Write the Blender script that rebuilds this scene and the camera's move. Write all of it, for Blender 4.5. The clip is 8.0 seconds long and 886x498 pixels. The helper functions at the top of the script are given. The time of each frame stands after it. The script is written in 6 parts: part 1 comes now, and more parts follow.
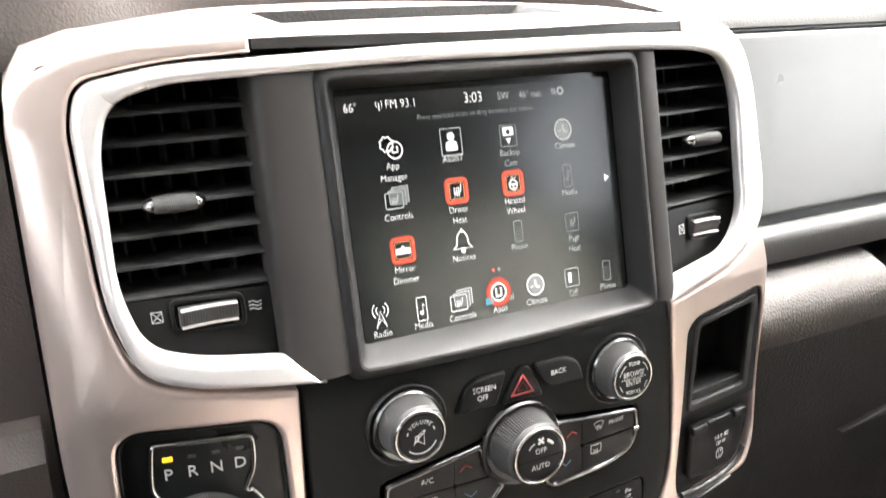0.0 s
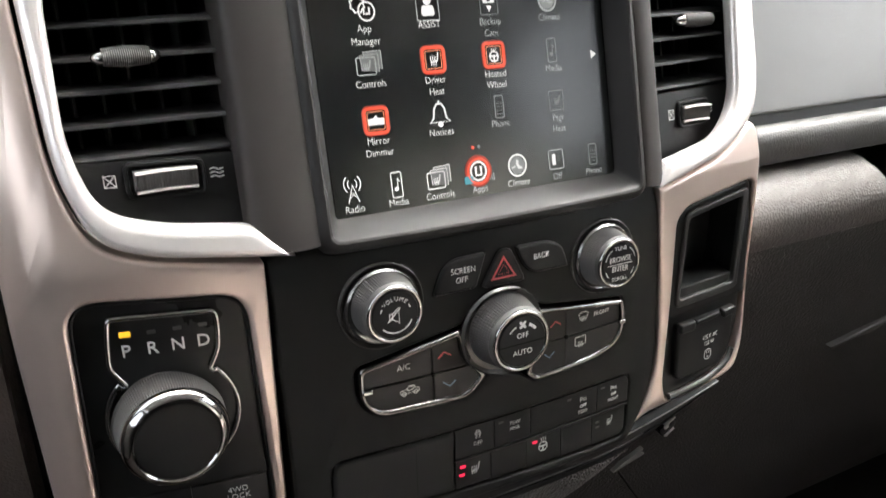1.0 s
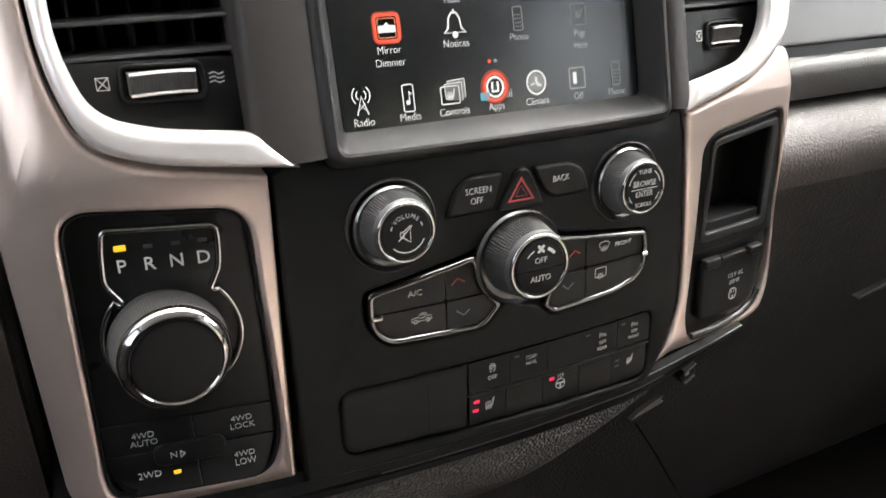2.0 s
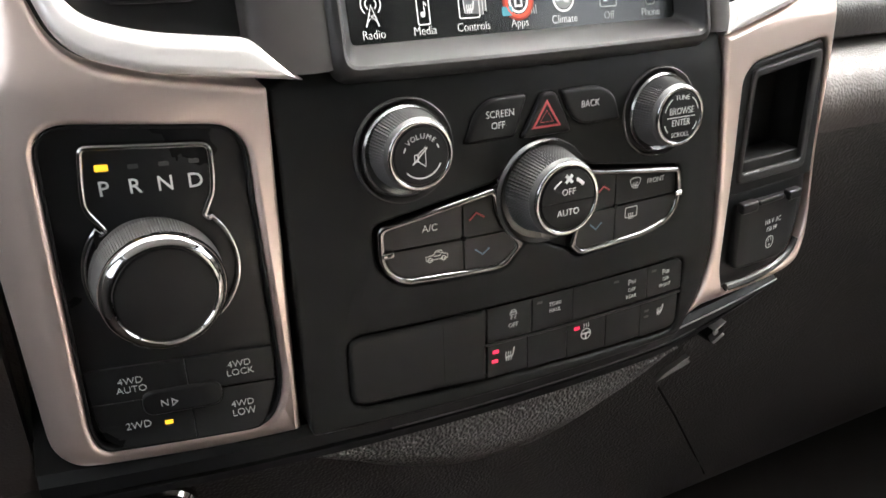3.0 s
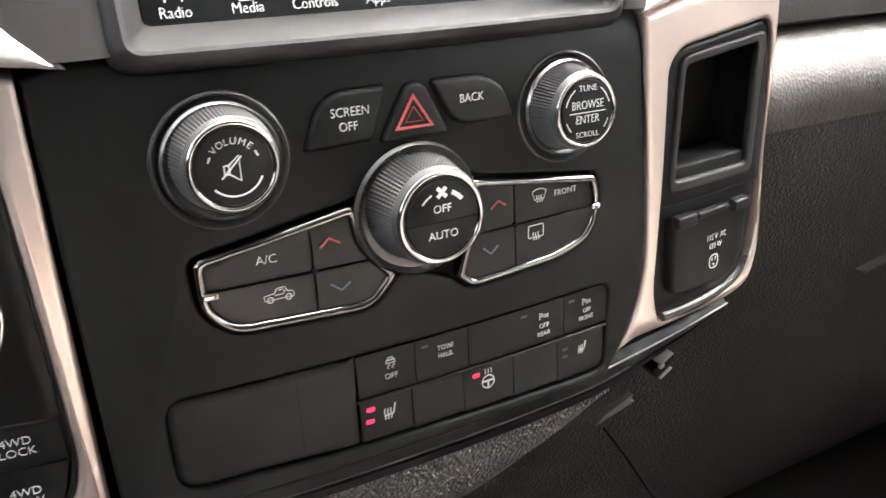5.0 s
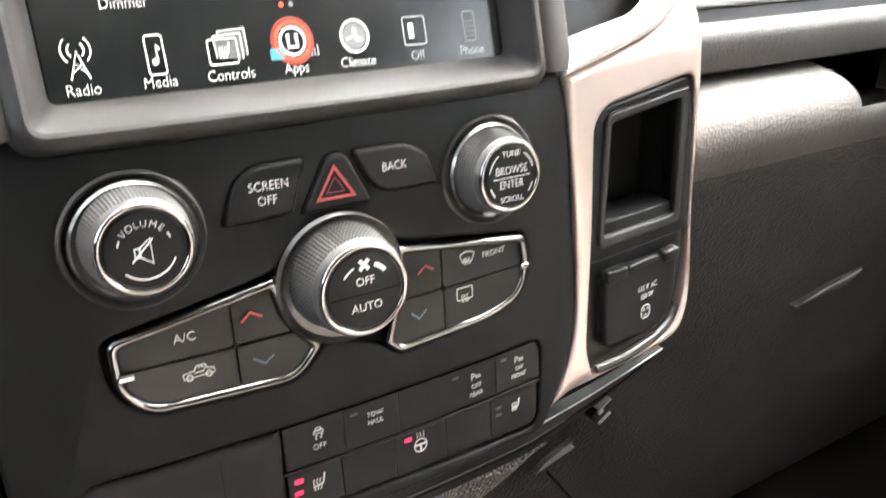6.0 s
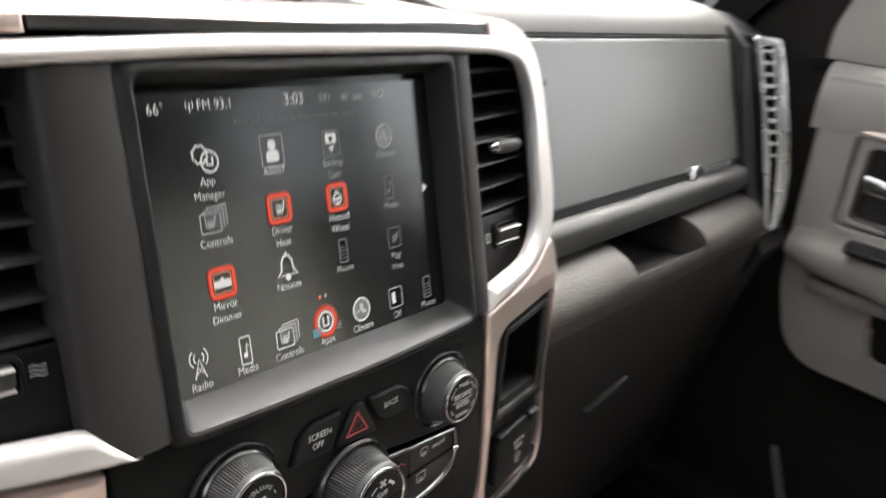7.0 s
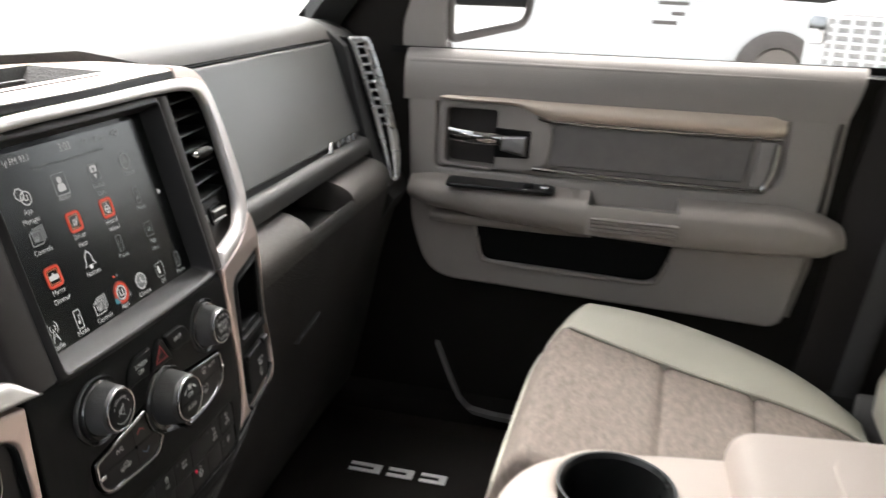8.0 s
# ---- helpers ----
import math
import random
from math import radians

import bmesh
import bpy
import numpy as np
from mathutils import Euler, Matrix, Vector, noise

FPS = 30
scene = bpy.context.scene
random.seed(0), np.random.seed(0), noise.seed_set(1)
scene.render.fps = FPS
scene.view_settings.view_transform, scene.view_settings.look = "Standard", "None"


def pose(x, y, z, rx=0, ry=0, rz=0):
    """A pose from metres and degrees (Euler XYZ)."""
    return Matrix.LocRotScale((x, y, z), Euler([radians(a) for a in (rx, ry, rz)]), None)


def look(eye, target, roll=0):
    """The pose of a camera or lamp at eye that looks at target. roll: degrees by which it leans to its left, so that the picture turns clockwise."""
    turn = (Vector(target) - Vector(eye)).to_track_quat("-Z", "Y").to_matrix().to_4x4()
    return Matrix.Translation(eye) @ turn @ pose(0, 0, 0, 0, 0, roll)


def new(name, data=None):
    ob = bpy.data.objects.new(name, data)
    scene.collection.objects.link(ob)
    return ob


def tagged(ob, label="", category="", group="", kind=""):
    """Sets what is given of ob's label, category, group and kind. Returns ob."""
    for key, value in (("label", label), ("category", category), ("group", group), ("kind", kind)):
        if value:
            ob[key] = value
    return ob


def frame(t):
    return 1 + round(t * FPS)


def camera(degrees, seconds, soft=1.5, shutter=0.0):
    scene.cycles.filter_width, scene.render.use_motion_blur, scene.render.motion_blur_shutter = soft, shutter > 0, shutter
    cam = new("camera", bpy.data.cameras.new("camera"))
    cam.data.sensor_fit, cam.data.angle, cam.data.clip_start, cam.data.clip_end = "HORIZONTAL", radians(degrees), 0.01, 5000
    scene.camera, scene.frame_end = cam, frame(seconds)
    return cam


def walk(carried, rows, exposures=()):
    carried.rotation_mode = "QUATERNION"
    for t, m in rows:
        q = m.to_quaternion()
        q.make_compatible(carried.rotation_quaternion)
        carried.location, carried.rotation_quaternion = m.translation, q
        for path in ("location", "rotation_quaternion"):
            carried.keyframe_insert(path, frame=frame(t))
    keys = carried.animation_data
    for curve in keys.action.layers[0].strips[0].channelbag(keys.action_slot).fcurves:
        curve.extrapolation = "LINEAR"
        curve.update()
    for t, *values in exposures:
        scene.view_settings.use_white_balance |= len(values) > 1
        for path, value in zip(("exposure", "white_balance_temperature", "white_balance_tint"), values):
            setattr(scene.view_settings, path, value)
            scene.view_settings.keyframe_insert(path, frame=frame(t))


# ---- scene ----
cam = camera(58.3, 8.0, shutter=0.4)
PATH = [
    (0, (-0.219, -0.303, 0.835), (0.64, 1.349, 0.106), 1.0),
    (0.5, (-0.213, -0.305, 0.807), (0.645, 1.331, 0.041), 0.1),
    (1, (-0.211, -0.302, 0.784), (0.66, 1.304, -0.028), 1.2),
    (1.5, (-0.207, -0.298, 0.765), (0.656, 1.297, -0.078), 1.6),
    (2, (-0.208, -0.294, 0.749), (0.631, 1.304, -0.114), 1.1),
    (2.2, (-0.209, -0.289, 0.741), (0.623, 1.308, -0.129), 1.1),
    (3.3, (-0.199, -0.264, 0.703), (0.622, 1.32, -0.201), 1.0),
    (3.5, (-0.196, -0.257, 0.699), (0.635, 1.318, -0.21), 1.1),
    (4, (-0.173, -0.25, 0.691), (0.667, 1.335, -0.193), 0.8),
    (4.5, (-0.147, -0.238, 0.682), (0.716, 1.354, -0.167), 0.3),
    (4.7, (-0.138, -0.236, 0.682), (0.723, 1.357, -0.167), 0.1),
    (5.8, (-0.112, -0.23, 0.691), (0.822, 1.332, -0.137), -0.1),
    (6, (-0.112, -0.231, 0.698), (0.861, 1.32, -0.107), 0.3),
    (6.2, (-0.118, -0.239, 0.715), (0.888, 1.293, -0.087), 0.8),
    (6.5, (-0.137, -0.236, 0.739), (0.997, 1.228, -0.017), 3.4),
    (6.7, (-0.169, -0.228, 0.775), (1.072, 1.154, 0.032), 5.8),
    (6.9, (-0.223, -0.221, 0.813), (1.179, 1.013, 0.097), 7.2),
    (7, (-0.249, -0.214, 0.83), (1.231, 0.93, 0.121), 7.9),
    (7.3, (-0.297, -0.233, 0.861), (1.327, 0.71, 0.173), 6.9),
    (7.5, (-0.324, -0.239, 0.86), (1.393, 0.536, 0.187), 5.9),
    (7.8, (-0.417, -0.277, 0.876), (1.398, 0.238, 0.212), 3.6),
    (8, (-0.468, -0.29, 0.877), (1.381, 0.1, 0.221), 2.7),
]
EXPOSURES = [(0, 3.35), (0.5, 3.05), (1, 2.75), (1.5, 2.7), (2.2, 2.75), (3.4, 3.35), (4, 3.6), (4.5, 3.5), (5.8, 3.9), (6.2, 3.8), (6.6, 3.1), (7, 2.2), (7.5, 1.5), (8, 1.85)]
walk(cam, [(t, look(eye, target, roll)) for t, eye, target, roll in PATH], EXPOSURES)

# ---- light ----
world = bpy.data.worlds.new("sky")
scene.world = world
world.use_nodes = True
wn, wl = world.node_tree.nodes, world.node_tree.links
sky = wn.new("ShaderNodeTexSky")
sky.sky_type, sky.sun_disc = "NISHITA", False
sky.sun_elevation, sky.sun_rotation = radians(62), radians(64)
sky.air_density, sky.dust_density, sky.ozone_density = 1.0, 7.0, 0.5
hsv = wn.new("ShaderNodeHueSaturation")
hsv.inputs["Saturation"].default_value = 0.25
wl.new(sky.outputs["Color"], hsv.inputs["Color"])
wl.new(hsv.outputs["Color"], wn["Background"].inputs["Color"])
wn["Background"].inputs["Strength"].default_value = 0.15
sun = new("sun", bpy.data.lights.new("sun", "SUN"))
sun.data.energy, sun.data.angle, sun.data.color = 0.5, radians(50), (1.0, 0.96, 0.9)
sun.matrix_world = look((2.5, 1.2, 5.2), (0, 0, 0))


# ---- materials ----
def material(name, col, rough=0.5, metal=0.0, var=0.1, vscale=25.0, bump=0.0, bscale=900.0, cells=False, coat=0.0, spec=0.5, rvar=0.08):
    m = bpy.data.materials.new(name)
    m.use_nodes = True
    n, l = m.node_tree.nodes, m.node_tree.links
    p = n["Principled BSDF"]
    p.inputs["Metallic"].default_value = metal
    p.inputs["Coat Weight"].default_value = coat
    p.inputs["Coat Roughness"].default_value = 0.08
    p.inputs["Specular IOR Level"].default_value = spec
    tc = n.new("ShaderNodeTexCoord")
    big = n.new("ShaderNodeTexNoise")
    big.inputs["Scale"].default_value, big.inputs["Detail"].default_value = vscale, 6.0
    l.new(tc.outputs["Object"], big.inputs["Vector"])
    mix = n.new("ShaderNodeMix")
    mix.data_type = "RGBA"
    mix.inputs["A"].default_value = (*[c * (1 - var) for c in col], 1)
    mix.inputs["B"].default_value = (*[min(1, c * (1 + var)) for c in col], 1)
    l.new(big.outputs["Fac"], mix.inputs["Factor"])
    l.new(mix.outputs["Result"], p.inputs["Base Color"])
    rr = n.new("ShaderNodeMapRange")
    rr.inputs["To Min"].default_value, rr.inputs["To Max"].default_value = max(0.02, rough - rvar), min(1, rough + rvar)
    l.new(big.outputs["Fac"], rr.inputs["Value"])
    l.new(rr.outputs["Result"], p.inputs["Roughness"])
    if bump:
        if cells:
            fine = n.new("ShaderNodeTexVoronoi")
            fine.feature = "SMOOTH_F1"
            out = fine.outputs["Distance"]
        else:
            fine = n.new("ShaderNodeTexNoise")
            fine.inputs["Detail"].default_value = 3.0
            out = fine.outputs["Fac"]
        fine.inputs["Scale"].default_value = bscale
        l.new(tc.outputs["Object"], fine.inputs["Vector"])
        b = n.new("ShaderNodeBump")
        b.inputs["Strength"].default_value, b.inputs["Distance"].default_value = bump, 0.0006
        l.new(out, b.inputs["Height"])
        l.new(b.outputs["Normal"], p.inputs["Normal"])
    return m


def glow(name, col, strength):
    m = bpy.data.materials.new(name)
    m.use_nodes = True
    p = m.node_tree.nodes["Principled BSDF"]
    p.inputs["Base Color"].default_value = (*[c * 0.1 for c in col], 1)
    p.inputs["Emission Color"].default_value = (*col, 1)
    p.inputs["Emission Strength"].default_value = strength
    return m


SILVER = material("satin_silver_paint", (0.770, 0.638, 0.580), 0.33, 0.82, 0.03, 8, 0.05, 3000)
RING = material("polished_satin_metal", (0.80, 0.762, 0.745), 0.30, 0.6, 0.03, 10)
COLLAR = material("dark_satin_collar", (0.10, 0.097, 0.094), 0.26, 0.6, 0.05, 30)
CHROME = material("chrome", (0.52, 0.515, 0.51), 0.085, 1.0, 0.02, 10, rvar=0.03)
BLACK = material("black_soft_plastic", (0.0076, 0.0078, 0.0074), 0.45, 0, 0.15, 30, 0.15, 2500, spec=0.18)
GLOSS = material("piano_black_plastic", (0.010, 0.010, 0.010), 0.30, 0, 0.1, 20, coat=0.0, spec=0.3)
BUTTON = material("black_button_plastic", (0.009, 0.009, 0.009), 0.38, 0, 0.1, 40, 0.06, 3000, spec=0.20)
RUBBER = material("dark_grey_rubber", (0.056, 0.0545, 0.053), 0.55, 0, 0.1, 60, 0.1, 2500)
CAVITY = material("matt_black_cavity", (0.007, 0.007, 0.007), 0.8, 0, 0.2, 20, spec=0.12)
SLAT = material("vent_slat_plastic", (0.03, 0.03, 0.03), 0.45, 0, 0.1, 60, 0.08, 2500)
BEZEL = material("dark_grey_bezel_plastic", (0.024, 0.0228, 0.0225), 0.40, 0, 0.06, 30, 0.08, 2500, spec=0.3)
GLASS_BLACK = material("screen_glass", (0.005, 0.005, 0.005), 0.18, 0, 0.1, 12, spec=0.4, rvar=0.03)
DISPLAY = material("anti_glare_display", (0.006, 0.007, 0.007), 0.18, 0, 0.05, 6, spec=0.74, rvar=0.03)
DISPLAY.node_tree.nodes["Principled BSDF"].inputs["IOR"].default_value = 1.85
DASH = material("grained_dash_vinyl", (0.080, 0.075, 0.070), 0.40, 0, 0.08, 14, 0.5, 700, cells=True)
DASH_DARK = material("grained_charcoal_vinyl", (0.034, 0.032, 0.030), 0.52, 0, 0.1, 14, 0.7, 620, cells=True)
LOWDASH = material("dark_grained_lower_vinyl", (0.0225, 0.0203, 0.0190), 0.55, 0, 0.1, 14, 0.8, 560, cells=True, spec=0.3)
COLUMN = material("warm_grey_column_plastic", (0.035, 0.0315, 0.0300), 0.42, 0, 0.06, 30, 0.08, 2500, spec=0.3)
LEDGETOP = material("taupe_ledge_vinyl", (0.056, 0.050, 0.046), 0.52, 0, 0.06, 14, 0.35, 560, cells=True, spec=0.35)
APRON = material("coarse_grained_vinyl", (0.078, 0.074, 0.071), 0.33, 0, 0.12, 20, 1.0, 620, cells=True)
for grained, depth in ((APRON, 0.0024), (LOWDASH, 0.0010), (LEDGETOP, 0.0014)):
    for node in grained.node_tree.nodes:
        if node.bl_idname == "ShaderNodeBump":
            node.inputs["Distance"].default_value = depth
BLANK = material("smooth_black_cover", (0.0085, 0.0087, 0.0083), 0.36, 0, 0.1, 20, 0.04, 3000, spec=0.22)
VENT_METAL = material("brushed_vent_metal", (0.56, 0.55, 0.54), 0.27, 0.85, 0.05, 30)
# pale colour for painted highlights and glints
HIGHLIGHT = material("pale_highlight", (0.42, 0.415, 0.41), 0.35, 0.5, 0.05, 20)
THUMB = material("ribbed_grey_plastic", (0.060, 0.058, 0.057), 0.45, 0, 0.1, 40, 0.1, 2500)
GUNMETAL = material("dark_satin_metal", (0.30, 0.29, 0.285), 0.3, 0.8, 0.05, 12)
LIP = material("grey_satin_lip", (0.050, 0.048, 0.046), 0.5, 0.1, 0.06, 10, 0.5, 700, cells=True)
RIMCHROME = material("soft_chrome", (0.25, 0.247, 0.244), 0.13, 1.0, 0.04, 40, rvar=0.05)
PANEL = material("grey_satin_panel", (0.165, 0.162, 0.158), 0.31, 0.55, 0.04, 10, 0.25, 1500)
TRIM_LIGHT = material("taupe_hard_plastic", (0.260, 0.231, 0.210), 0.5, 0, 0.06, 14, 0.4, 800, cells=True)
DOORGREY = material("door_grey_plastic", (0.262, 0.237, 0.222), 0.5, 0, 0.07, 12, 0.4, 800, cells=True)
CLOTHGREY = material("grey_door_cloth", (0.152, 0.140, 0.134), 0.85, 0, 0.15, 60, 0.5, 1600)
BRONZE = material("bronze_satin_trim", (0.64, 0.54, 0.455), 0.36, 0.45, 0.05, 12)
CARPET = material("black_carpet", (0.021, 0.0175, 0.0155), 0.95, 0, 0.4, 200, 0.8, 900, spec=0.08)
MATRUBBER = material("black_floor_mat", (0.014, 0.012, 0.011), 0.85, 0, 0.2, 60, 0.4, 700, spec=0.1)
WHITE_INK = material("white_printed_ink", (0.66, 0.66, 0.65), 0.6, 0, 0.05, 90)
RED_INK = material("red_printed_ink", (0.40, 0.055, 0.06), 0.5, 0, 0.05, 90)
BLUE_INK = material("dull_blue_ink", (0.10, 0.16, 0.24), 0.5, 0, 0.05, 90)
VINYL = material("cream_green_vinyl", (0.44, 0.427, 0.362), 0.45, 0, 0.05, 10, 0.35, 500, cells=True)
CREAM = material("beige_console_vinyl", (0.49, 0.42, 0.372), 0.5, 0, 0.05, 10, 0.35, 500, cells=True)
HEADLINER = material("grey_headliner", (0.34, 0.33, 0.315), 0.9, 0, 0.06, 60, 0.3, 900)
FOOTWELL = material("black_footwell_trim", (0.015, 0.0130, 0.0118), 0.8, 0, 0.2, 20, 0.3, 800, spec=0.1)
DARKCHROME = material("dark_smoked_chrome", (0.24, 0.235, 0.23), 0.22, 0.9, 0.05, 30)
VANE = material("grey_vane_plastic", (0.028, 0.027, 0.027), 0.5, 0, 0.1, 60)
KNEE_BROWN = material("brown_grained_plastic", (0.062, 0.050, 0.045), 0.5, 0, 0.1, 12, 0.4, 800, cells=True)
BROWN = material("dark_brown_pillar_trim", (0.020, 0.0165, 0.0155), 0.6, 0, 0.1, 12, 0.3, 800, spec=0.35)
WEBBING = material("grey_belt_webbing", (0.05, 0.048, 0.047), 0.7, 0, 0.15, 40, 0.6, 1500)
KICKTRIM = material("pale_grey_sill_plastic", (0.135, 0.132, 0.128), 0.5, 0, 0.1, 20, 0.2, 900)
PILLAR = material("dark_pillar_trim", (0.017, 0.0165, 0.016), 0.6, 0, 0.1, 20, 0.3, 800, spec=0.3)
CONCRETE = material("pale_lot_concrete", (0.58, 0.57, 0.56), 0.85, 0, 0.2, 0.8, 0.4, 20)
CARPAINT = material("white_truck_paint", (0.7, 0.7, 0.7), 0.3, 0, 0.03, 2, coat=0.5)
# rubber lightened in its colour to imitate the washed-out glare outside
TYRE = material("glare_paled_rubber", (0.15, 0.135, 0.125), 0.85, 0, 0.2, 20)
# grille greyed in its base colour, as glare would wash out a black one
GRILLE = material("glare_paled_grille", (0.36, 0.35, 0.34), 0.5, 0.2, 0.1, 30)
# shell colour raised to include the wash of light over the dark housing
SHELL = material("light_washed_mirror_shell", (0.115, 0.098, 0.088), 0.6, 0, 0.12, 18, 0.3, 700, cells=True)
MIRROR = material("mirror_glass", (0.85, 0.85, 0.85), 0.02, 1.0, 0.0, 5, rvar=0.0)
UI_WHITE = glow("screen_white", (0.95, 0.93, 0.9), 0.140)
UI_DIM = glow("screen_grey", (0.62, 0.64, 0.62), 0.108)
UI_FAINT = glow("screen_faint", (0.5, 0.52, 0.5), 0.057)
UI_RED = glow("screen_red", (1.0, 0.10, 0.045), 0.168)
UI_AMBER = glow("screen_amber", (1.0, 0.36, 0.18), 0.142)
UI_HALO = glow("screen_red_halo", (1.0, 0.12, 0.06), 0.030)
UI_CARD = glow("screen_card_grey", (0.55, 0.56, 0.55), 0.014)
UI_TEAL = glow("screen_teal", (0.1, 0.42, 0.5), 0.119)
LED_AMBER = glow("amber_lamp", (1.0, 0.52, 0.03), 0.20)
LED_RED = glow("red_lamp", (1.0, 0.02, 0.08), 0.200)


def cloth(name):
    m = material(name, (0.34, 0.285, 0.245), 0.95, 0, 0.25, 90, 0.8, 1100)
    n, l = m.node_tree.nodes, m.node_tree.links
    tc, p = n.new("ShaderNodeTexCoord"), n["Principled BSDF"]
    mp = n.new("ShaderNodeMapping")
    mp.inputs["Scale"].default_value = (62, 120, 85)
    no = n.new("ShaderNodeTexNoise")
    no.inputs["Scale"].default_value, no.inputs["Detail"].default_value, no.inputs["Roughness"].default_value = 1.0, 8.0, 0.75
    ramp = n.new("ShaderNodeValToRGB")
    ramp.color_ramp.elements[0].position, ramp.color_ramp.elements[0].color = 0.36, (0.168, 0.138, 0.120, 1)
    ramp.color_ramp.elements[1].position, ramp.color_ramp.elements[1].color = 0.66, (0.280, 0.233, 0.203, 1)
    l.new(tc.outputs["Object"], mp.inputs["Vector"])
    l.new(mp.outputs["Vector"], no.inputs["Vector"])
    l.new(no.outputs["Fac"], ramp.inputs["Fac"])
    l.new(ramp.outputs["Color"], p.inputs["Base Color"])
    return m


FABRIC = cloth("mottled_seat_cloth")


def clear(name, tint=(0.97, 0.99, 0.98, 1)):
    m = bpy.data.materials.new(name)
    m.use_nodes = True
    p = m.node_tree.nodes["Principled BSDF"]
    p.inputs["Base Color"].default_value = tint
    p.inputs["Roughness"].default_value, p.inputs["IOR"].default_value = 0.0, 1.02
    p.inputs["Transmission Weight"].default_value = 1.0
    return m


GLASS = clear("window_glass")
PRIVACY = clear("tinted_window_glass", (0.46, 0.47, 0.47, 1))


# ---- mesh helpers ----
def stack_y(x, z):
    """Depth of the centre stack's face: leaning back, kinked under the screen, bowed across."""
    return 0.0155 + 0.1 * (z - 0.6) + 0.4 * x * x + 0.2 * max(0.0, z - 0.635)


def thing(name, at, label, category, group="", kind=""):
    ob = new(name)
    ob.location = at
    ob.empty_display_size = 0.02
    return tagged(ob, label, category, group, kind)


def part(name, bm, mat, parent=None, label="", angle=35):
    me = bpy.data.meshes.new(name)
    bmesh.ops.recalc_face_normals(bm, faces=bm.faces[:])
    bm.to_mesh(me)
    bm.free()
    me.materials.append(mat)
    me.polygons.foreach_set("use_smooth", [True] * len(me.polygons))
    me.set_sharp_from_angle(angle=radians(angle))
    ob = new(name, me)
    if parent:
        ob.parent = parent
        if parent.type == "EMPTY":
            ob.matrix_parent_inverse = Matrix.Translation(-parent.location)
    if label:
        ob["label"] = label
    return ob


def from_curve(cu):
    ob = bpy.data.objects.new("work", cu)
    me = bpy.data.meshes.new_from_object(ob)
    bm = bmesh.new()
    bm.from_mesh(me)
    bpy.data.objects.remove(ob)
    bpy.data.meshes.remove(me)
    bpy.data.curves.remove(cu)
    return bm


def fillet(pts, r=0.0, n=5):
    """Rounds the corners of a closed outline; a point may carry its own radius."""
    out, k = [], len(pts)
    for i in range(k):
        p = Vector(pts[i][:2])
        rad = pts[i][2] if len(pts[i]) > 2 else r
        a, b = Vector(pts[i - 1][:2]) - p, Vector(pts[(i + 1) % k][:2]) - p
        cut = min(rad, a.length * 0.49, b.length * 0.49)
        if cut <= 1e-6:
            out.append(p)
            continue
        a, b = p + a.normalized() * cut, p + b.normalized() * cut
        for j in range(n + 1):
            t = j / n
            out.append(a * (1 - t) ** 2 + p * 2 * t * (1 - t) + b * t * t)
    return out


def rect(x0, z0, x1, z1, r=0.0, n=5):
    return fillet([(x0, z0), (x1, z0), (x1, z1), (x0, z1)], r, n)


def circle(x, z, r, n=40):
    return [Vector((x + r * math.cos(2 * math.pi * i / n), z + r * math.sin(2 * math.pi * i / n))) for i in range(n)]


def plate(outlines, d0, d1, bev=0.0, seg=2):
    """A slab with holes, drawn in x and z, from depth d0 to d1 towards the viewer."""
    cu = bpy.data.curves.new("work", "CURVE")
    cu.dimensions, cu.fill_mode = "2D", "BOTH"
    for o in outlines:
        sp = cu.splines.new("POLY")
        sp.points.add(len(o) - 1)
        for q, c in zip(sp.points, o):
            q.co = (c[0], c[1], 0, 1)
        sp.use_cyclic_u = True
    half = (d1 - d0) / 2
    bev = min(bev, half * 0.98)
    cu.extrude, cu.bevel_depth, cu.bevel_resolution, cu.offset = half - bev, bev, seg, -bev
    bm = from_curve(cu)
    for v in bm.verts:
        x, y, z = v.co
        v.co = (x, -((d0 + d1) / 2 + z), y)
    bmesh.ops.remove_doubles(bm, verts=bm.verts[:], dist=1e-6)
    return bm


def bend(bm, flat=False, step=0.012):
    """Lays a slab on the centre stack's face."""
    if flat:
        for v in bm.verts:
            v.co.y += stack_y(0, v.co.z)
        return bm
    xs = [v.co.x for v in bm.verts]
    zs = [v.co.z for v in bm.verts]
    lo, hi = min(xs), max(xs)
    if hi - lo > 2 * step:
        for i in range(1, int((hi - lo) / step) + 1):
            bmesh.ops.bisect_plane(bm, geom=bm.verts[:] + bm.edges[:] + bm.faces[:], plane_co=(lo + i * step, 0, 0), plane_no=(1, 0, 0))
    if min(zs) < 0.634 and max(zs) > 0.636:
        bmesh.ops.bisect_plane(bm, geom=bm.verts[:] + bm.edges[:] + bm.faces[:], plane_co=(0, 0, 0.635), plane_no=(0, 0, 1))
    for v in bm.verts:
        v.co.y += stack_y(v.co.x, v.co.z)
    return bm


def seat_on(bm, x, z):
    """Moves a piece built round (x, z) onto the stack's face as it is, tilted with it."""
    dz = (stack_y(x, z + 0.01) - stack_y(x, z - 0.01)) / 0.02
    m = Matrix.Translation((x, stack_y(x, z), z)) @ Matrix.Rotation(-math.atan(dz), 4, "X") @ Matrix.Translation((-x, 0, -z))
    bm.transform(m)
    return bm


